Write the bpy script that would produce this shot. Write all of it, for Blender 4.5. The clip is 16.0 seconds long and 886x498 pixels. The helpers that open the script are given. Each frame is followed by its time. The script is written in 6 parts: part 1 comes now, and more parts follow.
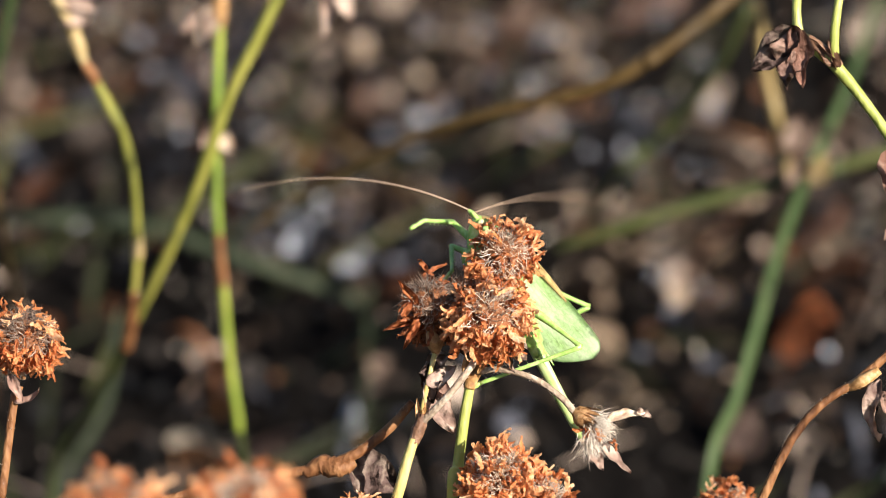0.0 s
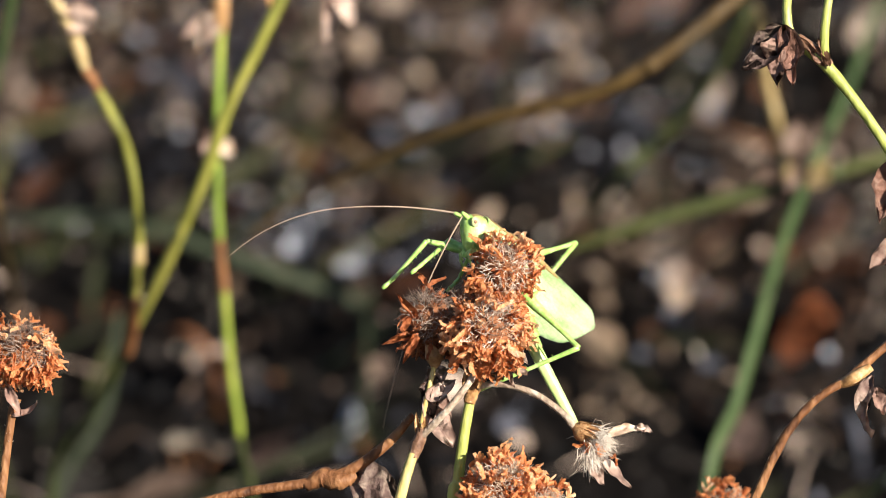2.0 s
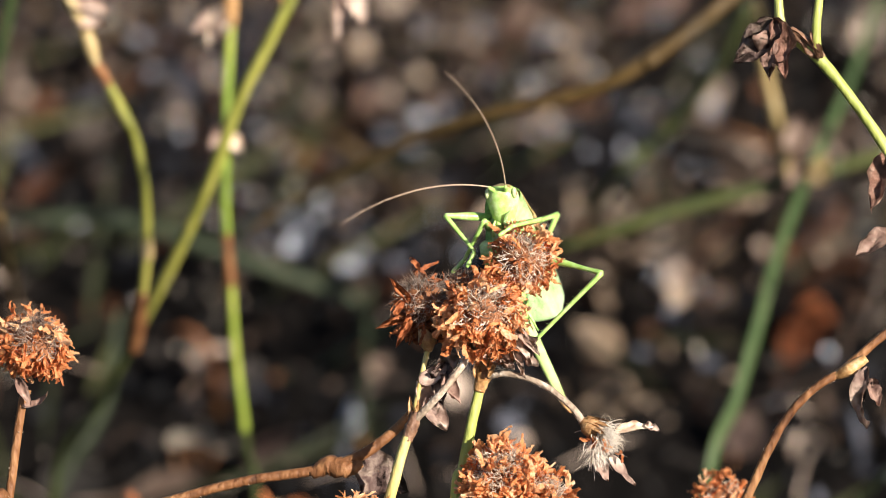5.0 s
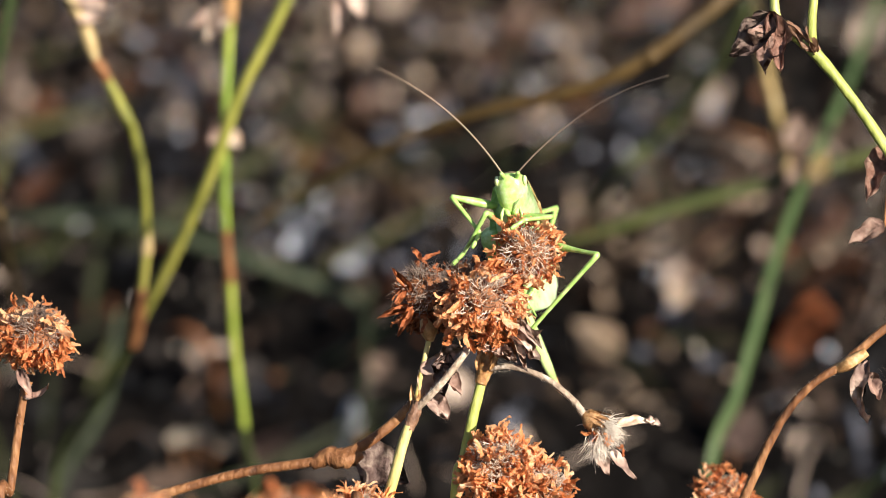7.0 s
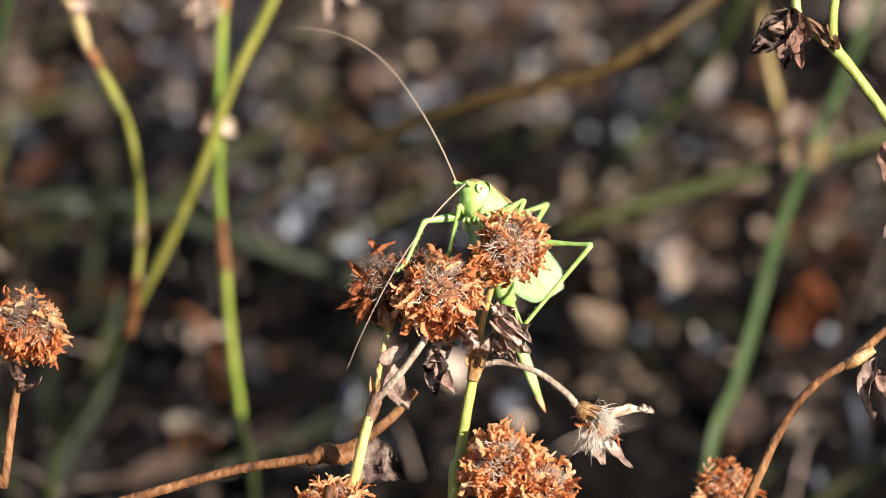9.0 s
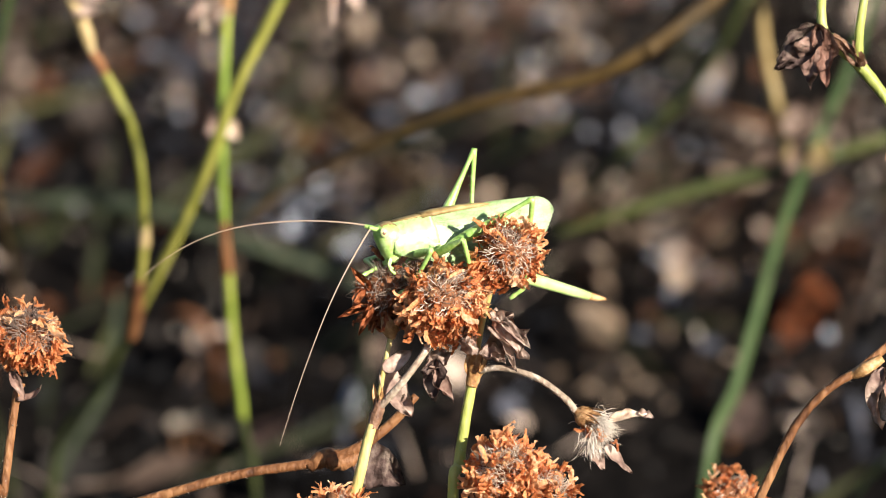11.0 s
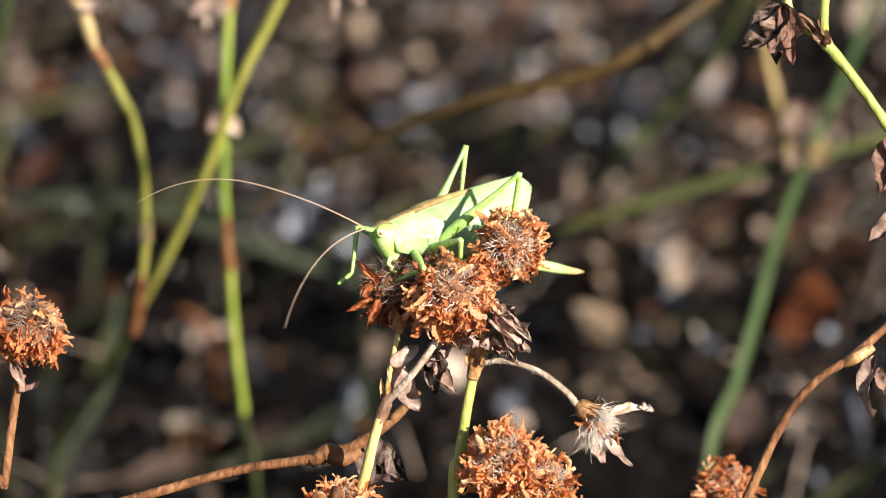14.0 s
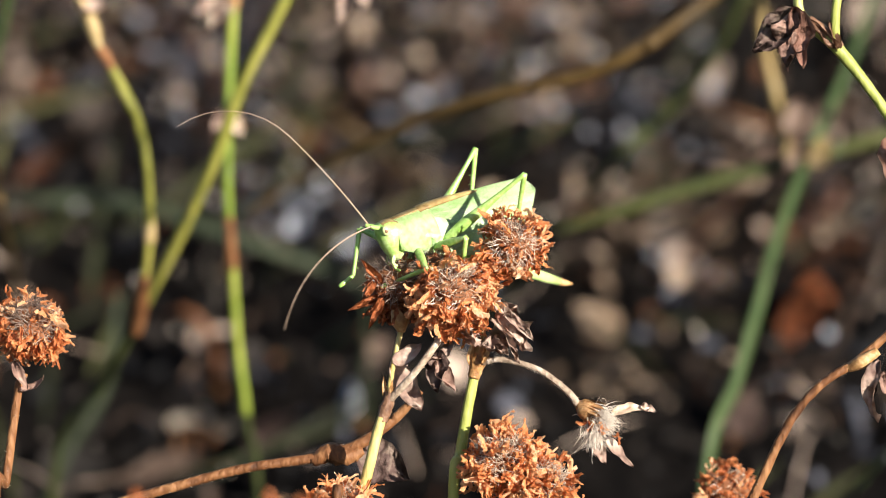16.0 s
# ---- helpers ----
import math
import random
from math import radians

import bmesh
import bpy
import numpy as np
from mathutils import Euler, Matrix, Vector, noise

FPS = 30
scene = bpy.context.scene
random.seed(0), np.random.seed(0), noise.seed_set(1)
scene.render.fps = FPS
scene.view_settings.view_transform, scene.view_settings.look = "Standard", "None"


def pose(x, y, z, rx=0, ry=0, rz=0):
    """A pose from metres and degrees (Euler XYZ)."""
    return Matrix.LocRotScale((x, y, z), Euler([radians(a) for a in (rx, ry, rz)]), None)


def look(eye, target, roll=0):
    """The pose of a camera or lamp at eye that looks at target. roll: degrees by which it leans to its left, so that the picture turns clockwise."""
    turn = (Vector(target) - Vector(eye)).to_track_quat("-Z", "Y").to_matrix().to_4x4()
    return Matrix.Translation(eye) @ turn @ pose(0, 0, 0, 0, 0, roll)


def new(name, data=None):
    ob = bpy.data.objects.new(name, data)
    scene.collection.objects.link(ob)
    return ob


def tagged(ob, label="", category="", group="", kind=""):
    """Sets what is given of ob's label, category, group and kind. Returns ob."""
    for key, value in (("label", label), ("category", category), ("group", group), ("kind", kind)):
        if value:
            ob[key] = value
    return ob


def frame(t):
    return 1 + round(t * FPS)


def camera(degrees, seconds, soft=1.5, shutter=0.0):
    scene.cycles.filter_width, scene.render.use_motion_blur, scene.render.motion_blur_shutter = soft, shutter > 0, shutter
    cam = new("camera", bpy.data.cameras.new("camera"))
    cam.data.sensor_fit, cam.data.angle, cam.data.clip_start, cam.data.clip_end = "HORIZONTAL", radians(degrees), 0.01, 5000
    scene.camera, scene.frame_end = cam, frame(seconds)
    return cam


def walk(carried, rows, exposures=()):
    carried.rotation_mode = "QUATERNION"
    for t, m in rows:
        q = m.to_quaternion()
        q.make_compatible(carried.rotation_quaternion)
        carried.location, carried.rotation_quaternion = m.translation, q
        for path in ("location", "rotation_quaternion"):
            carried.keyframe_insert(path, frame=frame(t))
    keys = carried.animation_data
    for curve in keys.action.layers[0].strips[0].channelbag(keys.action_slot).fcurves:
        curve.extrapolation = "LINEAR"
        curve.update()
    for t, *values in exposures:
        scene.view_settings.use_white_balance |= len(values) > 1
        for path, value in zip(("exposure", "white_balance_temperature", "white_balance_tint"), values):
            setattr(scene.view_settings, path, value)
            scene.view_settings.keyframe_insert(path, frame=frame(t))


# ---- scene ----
# A green bush cricket on dry clover heads above leaf litter, seen through a long lens.
TILT = radians(25)
RIGHT = Vector((1, 0, 0))
RISE = Vector((0, math.sin(TILT), math.cos(TILT)))
AWAY = Vector((0, math.cos(TILT), -math.sin(TILT)))
HEART = Vector((0, 0, 0.211))          # middle of the clover clump, 21 cm over the soil
REACH = 0.7459                         # from the lens to the clump


def at(p):
    """Millimetres right of, above and behind the clump's middle, on axes that lean with the line of sight."""
    return HEART + (RIGHT * p[0] + RISE * p[1] + AWAY * p[2]) * 0.001


# ---- camera ----
cam = camera(12.0, 16.0, soft=0.9, shutter=0.5)
EYE = HEART - AWAY * REACH
cam.data.dof.use_dof = True
cam.data.dof.focus_distance = REACH
cam.data.dof.aperture_fstop = cam.data.lens / 12.5
# hand-held: time, rise of the lens and rise of the point looked at, in millimetres
walk(cam, [(t, look(EYE + RISE * a * 0.001, HEART + RISE * b * 0.001)) for t, a, b in
           [(0, -2.12, 2.55), (0.5, 0.25, 3.5), (1, -0.61, 3.16), (1.5, 0.79, 3.72), (2, 2.79, 4.51), (2.5, -0.37, 3.25), (2.8, -1.04, 2.98), (2.9, -1.76, 2.69), (3, -2.18, 2.53), (3.5, -0.74, 3.1), (4, -0.84, 3.06), (6.5, -4.47, 1.61), (7, -5.24, 1.3), (7.5, -4, 1.8), (8, -4.95, 1.42), (8.5, -5.05, 1.38), (8.7, -4.93, 1.43), (8.8, 0.88, 0.35), (9, 1.25, 0.5), (11.3, 4.9, 1.96), (11.5, 5.26, 2.1), (12, 1.06, 0.42), (12.5, 1.34, 0.53), (13, 3.54, 1.42), (13.5, 1.44, 0.57), (14, 0.48, 0.19), (14.5, 0, 0), (15, -1.43, -0.57), (15.5, 0.01, 0), (16, -0.09, -0.04)]])

# ---- light ----
SUN_WAY = (RIGHT * 0.60 + RISE * 0.20 - AWAY * 0.76).normalized()
world = bpy.data.worlds.new("sky")
scene.world = world
world.use_nodes = True
wn = world.node_tree
sky = wn.nodes.new("ShaderNodeTexSky")
sky.sky_type = 'NISHITA'
sky.sun_disc = False
sky.sun_elevation = math.asin(SUN_WAY.z)
sky.sun_rotation = math.atan2(SUN_WAY.x, SUN_WAY.y)
bg = wn.nodes["Background"]
wn.links.new(sky.outputs[0], bg.inputs[0])
bg.inputs[1].default_value = 0.05
sun = new("sun", bpy.data.lights.new("sun", 'SUN'))
sun.data.energy = 5.0
sun.data.angle = radians(0.5)
sun.data.color = (1.0, 0.93, 0.82)
sun.matrix_world = look(HEART + SUN_WAY, HEART)
scene.view_settings.exposure = 1.29


# ---- materials ----
def mat(name, cols, scale=300, rough=0.6, bump=0.3, through_light=0.0, fine=4.0, stretch=(1, 1, 1), spec=0.3, vary=0.0, per_island=False):
    """Mottled natural surface: noise at two scales blends the colours, and the fine one gives relief."""
    m = bpy.data.materials.new(name)
    m.use_nodes = True
    n, l = m.node_tree.nodes, m.node_tree.links
    bsdf = n["Principled BSDF"]
    co = n.new("ShaderNodeTexCoord")
    mp = n.new("ShaderNodeMapping")
    mp.inputs["Scale"].default_value = stretch
    l.new(co.outputs["Object"], mp.inputs[0])
    a = n.new("ShaderNodeTexNoise")
    a.inputs["Scale"].default_value = scale
    a.inputs["Detail"].default_value = 3
    l.new(mp.outputs[0], a.inputs["Vector"])
    b = n.new("ShaderNodeTexNoise")
    b.inputs["Scale"].default_value = scale * fine
    b.inputs["Detail"].default_value = 4
    l.new(mp.outputs[0], b.inputs["Vector"])
    mix = n.new("ShaderNodeMath")
    mix.operation = 'MULTIPLY_ADD'
    l.new(b.outputs[0], mix.inputs[0])
    mix.inputs[1].default_value = 0.45
    l.new(a.outputs[0], mix.inputs[2])
    val = mix.outputs[0]
    lo, hi = 0.42, 1.02
    if vary:
        rnd = n.new("ShaderNodeNewGeometry") if per_island else n.new("ShaderNodeObjectInfo")
        add = n.new("ShaderNodeMath")
        add.operation = 'MULTIPLY_ADD'
        l.new(rnd.outputs["Random Per Island" if per_island else "Random"], add.inputs[0])
        add.inputs[1].default_value = vary
        l.new(val, add.inputs[2])
        val = add.outputs[0]
        hi += vary
    rng = n.new("ShaderNodeMapRange")
    rng.inputs[1].default_value, rng.inputs[2].default_value = lo, hi
    l.new(val, rng.inputs[0])
    ramp = n.new("ShaderNodeValToRGB")
    while len(ramp.color_ramp.elements) < len(cols):
        ramp.color_ramp.elements.new(0.5)
    for i, c in enumerate(cols):
        e = ramp.color_ramp.elements[i]
        e.position = i / max(1, len(cols) - 1)
        e.color = (*c, 1)
    l.new(rng.outputs[0], ramp.inputs[0])
    l.new(ramp.outputs[0], bsdf.inputs["Base Color"])
    bsdf.inputs["Roughness"].default_value = rough
    bsdf.inputs["Specular IOR Level"].default_value = spec
    bp = n.new("ShaderNodeBump")
    bp.inputs["Strength"].default_value = bump
    bp.inputs["Distance"].default_value = 0.25 / scale
    l.new(b.outputs[0], bp.inputs["Height"])
    l.new(bp.outputs[0], bsdf.inputs["Normal"])
    if through_light:
        tr = n.new("ShaderNodeBsdfTranslucent")
        l.new(ramp.outputs[0], tr.inputs[0])
        ms = n.new("ShaderNodeMixShader")
        ms.inputs[0].default_value = through_light
        l.new(bsdf.outputs[0], ms.inputs[1])
        l.new(tr.outputs[0], ms.inputs[2])
        l.new(ms.outputs[0], n["Material Output"].inputs[0])
    return m


PETAL = mat("dry_petal", [(0.14, 0.038, 0.014), (0.55, 0.163, 0.050), (0.82, 0.335, 0.125), (0.91, 0.55, 0.30), (0.94, 0.77, 0.61)], 450, 0.35, 0.8, 0.45, vary=0.9, spec=0.6)
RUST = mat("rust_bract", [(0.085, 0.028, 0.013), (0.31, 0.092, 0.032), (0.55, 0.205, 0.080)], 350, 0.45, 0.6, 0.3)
PALE_AWN = mat("pale_hair", [(0.40, 0.31, 0.24), (0.58, 0.50, 0.42), (0.74, 0.68, 0.60)], 300, 0.6, 0.2, 0.2, vary=0.5, per_island=True)
CORE = mat("head_core", [(0.094, 0.035, 0.016), (0.3, 0.117, 0.048)], 500, 0.8, 0.6)
AWN = mat("calyx_hair", [(0.28, 0.20, 0.14), (0.55, 0.44, 0.345), (0.79, 0.70, 0.60)], 300, 0.6, 0.2, 0.15, vary=0.5, per_island=True)
DARK_AWN = mat("dark_calyx_hair", [(0.079, 0.055, 0.044), (0.243, 0.17, 0.132), (0.535, 0.422, 0.342)], 300, 0.6, 0.2, 0.1, vary=0.5, per_island=True)
STEM_GREEN = mat("green_stem", [(0.2, 0.236, 0.048), (0.355, 0.382, 0.094), (0.51, 0.492, 0.17)], 120, 0.45, 0.3, stretch=(1, 1, 0.15))
# Yellow-green mottling; its dark tone also stands for shade from other stalks.
STALK = mat("far_stalk", [(0.05, 0.075, 0.012), (0.16, 0.225, 0.03), (0.26, 0.30, 0.05), (0.36, 0.34, 0.08)], 60, 0.55, 0.3, stretch=(1, 1, 0.3))
STEM_YELLOW = mat("yellow_stem", [(0.3, 0.222, 0.071), (0.473, 0.389, 0.132), (0.616, 0.523, 0.258)], 140, 0.5, 0.3, stretch=(1, 1, 0.2))
# Olive mottling, with crossing shade put into its darkest tone.
STALK_OLIVE = mat("olive_stalk", [(0.045, 0.048, 0.012), (0.15, 0.15, 0.025), (0.25, 0.235, 0.05), (0.34, 0.29, 0.08)], 60, 0.55, 0.3, stretch=(1, 1, 0.3))
# Stalk green with the shade near the soil put into the colour.
STALK_SHADED = mat("shaded_stalk", [(0.008, 0.011, 0.003), (0.022, 0.028, 0.006), (0.055, 0.064, 0.014)], 60, 0.7, 0.3)
STALK_YELLOW = mat("far_yellow_stalk", [(0.20, 0.13, 0.055), (0.32, 0.23, 0.10), (0.44, 0.34, 0.18)], 80, 0.55, 0.3)
STEM_BROWN = mat("brown_stem", [(0.051, 0.019, 0.008), (0.155, 0.062, 0.022), (0.3, 0.148, 0.063)], 200, 0.65, 0.6, stretch=(1, 1, 0.35))
STEM_GREY = mat("grey_stem", [(0.13, 0.085, 0.058), (0.31, 0.235, 0.17), (0.54, 0.46, 0.38)], 300, 0.7, 0.6)
SHEATH = mat("papery_sheath", [(0.22, 0.10, 0.035), (0.44, 0.245, 0.10), (0.66, 0.48, 0.27)], 350, 0.35, 0.4, 0.15)
CUP = mat("brown_calyx", [(0.125, 0.055, 0.019), (0.3, 0.155, 0.063), (0.46, 0.286, 0.14)], 500, 0.5, 0.6, 0.1, stretch=(1, 3, 1))
SHEATH_PINK = mat("pinkish_sheath", [(0.08, 0.035, 0.02), (0.21, 0.11, 0.065), (0.42, 0.28, 0.19)], 300, 0.5, 0.5, 0.15)
LEAF_DRY = mat("dry_leaf", [(0.11, 0.055, 0.044), (0.3, 0.185, 0.143), (0.51, 0.382, 0.314)], 160, 0.7, 0.5, 0.15)
LEAF_PALE = mat("pale_pink_leaf", [(0.13, 0.07, 0.055), (0.36, 0.25, 0.20), (0.62, 0.50, 0.42)], 160, 0.6, 0.5, 0.2)
LEAF_CREAM = mat("cream_tattered_petal", [(0.535, 0.328, 0.214), (0.769, 0.627, 0.486), (0.898, 0.83, 0.731)], 260, 0.6, 0.5, 0.25)
LEAF_BROWN = mat("brown_dry_leaf", [(0.11, 0.048, 0.032), (0.3, 0.155, 0.11), (0.51, 0.355, 0.286)], 160, 0.6, 0.6, 0.1)
LEAF_DARK = mat("dark_dry_leaf", [(0.032, 0.018, 0.016), (0.094, 0.057, 0.048), (0.3, 0.229, 0.178)], 160, 0.7, 0.6, 0.05)
SKIN = mat("cricket_green", [(0.20, 0.39, 0.06), (0.36, 0.56, 0.145), (0.60, 0.74, 0.36)], 420, 0.3, 0.1, 0.15, spec=0.6)
CHEST = mat("cricket_flank", [(0.32, 0.55, 0.12), (0.60, 0.75, 0.39), (0.82, 0.87, 0.66)], 240, 0.3, 0.1, 0.15, spec=0.6)
FACE = mat("cricket_face", [(0.25, 0.47, 0.075), (0.43, 0.63, 0.17), (0.63, 0.76, 0.38)], 380, 0.32, 0.08, 0.12, spec=0.55)
WING = mat("wing_green", [(0.38, 0.59, 0.20), (0.58, 0.75, 0.42), (0.77, 0.85, 0.64)], 220, 0.4, 0.35, 0.25, stretch=(0.35, 1, 1), spec=0.4)
net_nodes, net_links = WING.node_tree.nodes, WING.node_tree.links
cells = net_nodes.new("ShaderNodeTexVoronoi")
cells.feature = 'DISTANCE_TO_EDGE'
cells.inputs["Scale"].default_value = 1700
spread = net_nodes.new("ShaderNodeMapping")
spread.inputs["Scale"].default_value = (0.45, 1, 1)
net_links.new(net_nodes["Texture Coordinate"].outputs["Object"], spread.inputs[0])
net_links.new(spread.outputs[0], cells.inputs["Vector"])
edge = net_nodes.new("ShaderNodeMapRange")
edge.inputs[1].default_value, edge.inputs[2].default_value = 0.0, 0.12
edge.inputs[3].default_value, edge.inputs[4].default_value = 0.74, 1.0
net_links.new(cells.outputs["Distance"], edge.inputs[0])
tone = net_nodes.new("ShaderNodeMix")
tone.data_type, tone.blend_type = 'RGBA', 'MULTIPLY'
tone.inputs[0].default_value = 1.0
net_links.new(net_nodes["Color Ramp"].outputs[0], tone.inputs[6])
net_links.new(edge.outputs[0], tone.inputs[7])
net_links.new(tone.outputs[2], net_nodes["Principled BSDF"].inputs["Base Color"])
BACK = mat("brown_back", [(0.15, 0.09, 0.032), (0.27, 0.185, 0.07), (0.40, 0.33, 0.14)], 300, 0.45, 0.2)
BLADE = mat("ovipositor_green", [(0.34, 0.48, 0.13), (0.45, 0.57, 0.22), (0.52, 0.60, 0.30)], 200, 0.35, 0.1, 0.1)
BLADE_TIP = mat("ovipositor_tip", [(0.486, 0.214, 0.079), (0.649, 0.409, 0.185)], 300, 0.4, 0.1)
FEELER = mat("feeler_brown", [(0.28, 0.18, 0.12), (0.46, 0.35, 0.27)], 400, 0.5, 0.2)
EYE_MAT = mat("cricket_eye", [(0.25, 0.30, 0.10), (0.42, 0.47, 0.21), (0.57, 0.60, 0.36)], 1500, 0.2, 0.1, spec=0.6)
PUPIL = mat("cricket_pupil", [(0.14, 0.07, 0.04), (0.33, 0.20, 0.12)], 1500, 0.2, 0.1, spec=0.6)
# Soil and litter run near-black: shade from growth around is put into their colours.
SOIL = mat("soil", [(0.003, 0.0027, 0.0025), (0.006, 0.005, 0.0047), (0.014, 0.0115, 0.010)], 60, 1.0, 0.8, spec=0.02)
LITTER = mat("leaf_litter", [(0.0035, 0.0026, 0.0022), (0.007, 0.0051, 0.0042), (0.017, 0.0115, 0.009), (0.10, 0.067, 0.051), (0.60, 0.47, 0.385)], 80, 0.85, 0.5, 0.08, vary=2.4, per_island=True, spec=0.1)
# Bluish tint stands for sky reflected in shaded leaves.
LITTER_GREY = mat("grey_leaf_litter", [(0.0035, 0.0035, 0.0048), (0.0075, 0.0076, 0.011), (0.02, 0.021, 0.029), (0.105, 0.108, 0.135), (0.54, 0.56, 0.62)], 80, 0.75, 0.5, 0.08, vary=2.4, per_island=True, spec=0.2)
# Tan leaves made paler to stand for sunlit ground.
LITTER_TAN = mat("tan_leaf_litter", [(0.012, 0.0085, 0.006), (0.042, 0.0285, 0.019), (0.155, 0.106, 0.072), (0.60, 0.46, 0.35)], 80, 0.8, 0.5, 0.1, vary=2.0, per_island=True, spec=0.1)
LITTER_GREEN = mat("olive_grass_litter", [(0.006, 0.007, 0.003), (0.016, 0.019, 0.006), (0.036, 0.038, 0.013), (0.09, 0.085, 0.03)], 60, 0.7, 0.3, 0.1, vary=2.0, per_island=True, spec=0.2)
# Leaf colour darkened to stand for shade on the ground.
LITTER_SHADED = mat("shaded_leaf_litter", [(0.003, 0.003, 0.0035), (0.007, 0.0065, 0.007), (0.016, 0.0135, 0.012), (0.05, 0.04, 0.035)], 80, 0.8, 0.5, 0.05, vary=1.8, per_island=True, spec=0.15)
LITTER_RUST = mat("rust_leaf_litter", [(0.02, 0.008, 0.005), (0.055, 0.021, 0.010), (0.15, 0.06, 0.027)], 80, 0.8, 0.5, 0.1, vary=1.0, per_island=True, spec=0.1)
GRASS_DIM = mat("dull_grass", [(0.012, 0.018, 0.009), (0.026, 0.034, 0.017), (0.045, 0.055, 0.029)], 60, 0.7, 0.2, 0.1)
GRASS = mat("grass_blade", [(0.022, 0.042, 0.014), (0.043, 0.070, 0.024), (0.073, 0.10, 0.040)], 60, 0.5, 0.2, 0.2, stretch=(1, 1, 0.1))
# Crumbs bright enough to pass for glints, put into the base colour.
GLINT_CRUMB = mat("glint_crumb", [(0.08, 0.06, 0.045), (0.24, 0.20, 0.16), (0.42, 0.37, 0.31), (0.66, 0.62, 0.56)], 200, 0.45, 0.3, 0.1, vary=2.0, spec=0.5, per_island=True)
PALE = mat("pale_dry", [(0.3, 0.251, 0.192), (0.51, 0.448, 0.376), (0.649, 0.593, 0.51)], 120, 0.8, 0.5, 0.1)
STRAW_GREEN = mat("olive_green_straw", [(0.02, 0.027, 0.006), (0.042, 0.05, 0.012), (0.075, 0.076, 0.022)], 60, 0.55, 0.3, stretch=(1, 1, 0.2))
STRAW = mat("olive_straw", [(0.032, 0.018, 0.005), (0.061, 0.035, 0.009), (0.094, 0.057, 0.016)], 60, 0.6, 0.3, stretch=(1, 1, 0.2))


# ---- building helpers ----
def part(name, bm, material, parent=None, label="", smooth=True, origin=None):
    """Links a bmesh, whose points are in the world, as one mesh under a thing or part."""
    me = bpy.data.meshes.new(name)
    if origin is None:
        origin = ORIGIN.get(parent, Vector())
    bmesh.ops.translate(bm, verts=bm.verts, vec=-origin)
    bm.to_mesh(me)
    bm.free()
    for m in material if isinstance(material, (list, tuple)) else [material]:
        me.materials.append(m)
    if smooth:
        me.polygons.foreach_set("use_smooth", [True] * len(me.polygons))
    ob = new(name, me)
    if parent is None:
        ob.matrix_basis = Matrix.Translation(origin)
    else:
        ob.parent = parent
    ORIGIN[ob] = origin
    if label:
        ob["label"] = label
    return ob


ORIGIN = {}


def thing(name, origin, label, category, group=""):
    ob = new(name)
    ob.empty_display_size = 0.01
    ob.matrix_basis = Matrix.Translation(origin)
    ORIGIN[ob] = Vector(origin)
    return tagged(ob, label, category, group)


def curve_points(pts, steps=6):
    """A smooth line through points (Catmull-Rom)."""
    p = [Vector(q) for q in pts]
    p = [p[0] * 2 - p[1]] + p + [p[-1] * 2 - p[-2]]
    out = []
    for i in range(1, len(p) - 2):
        for k in range(steps):
            t = k / steps
            a, b, c, d = p[i - 1], p[i], p[i + 1], p[i + 2]
            out.append(0.5 * ((2 * b) + (c - a) * t + (2 * a - 5 * b + 4 * c - d) * t * t + (3 * b - a - 3 * c + d) * t ** 3))
    out.append(p[-2].copy())
    return out


def tube(bm, pts, radii, segs=8, steps=6, wobble=0.0, flat=1.0, smooth=True, seed=0):
    """A tapered, slightly uneven tube along a smooth line; closed at both ends."""
    line = curve_points(pts, steps) if smooth and len(pts) > 2 else [Vector(p) for p in pts]
    n = len(line)
    rr = np.interp(np.linspace(0, 1, n), np.linspace(0, 1, len(radii)), radii)
    rings = []
    side = None
    for i, c in enumerate(line):
        d = (line[min(i + 1, n - 1)] - line[max(i - 1, 0)]).normalized()
        if side is None:
            side = d.orthogonal().normalized()
        side = (side - d * side.dot(d)).normalized()
        other = d.cross(side)
        ring = []
        for k in range(segs):
            a = 2 * math.pi * k / segs
            r = rr[i] * (1 + wobble * noise.noise((i * 0.7 + seed, k * 1.9, seed * 3.1)))
            ring.append(bm.verts.new(c + side * math.cos(a) * r + other * math.sin(a) * r * flat))
        rings.append(ring)
    made = [bm.faces.new(rings[0]), bm.faces.new(rings[-1][::-1])]
    for p, q in zip(rings, rings[1:]):
        for k in range(segs):
            made.append(bm.faces.new((p[(k + 1) % segs], p[k], q[k], q[(k + 1) % segs])))
    return bm


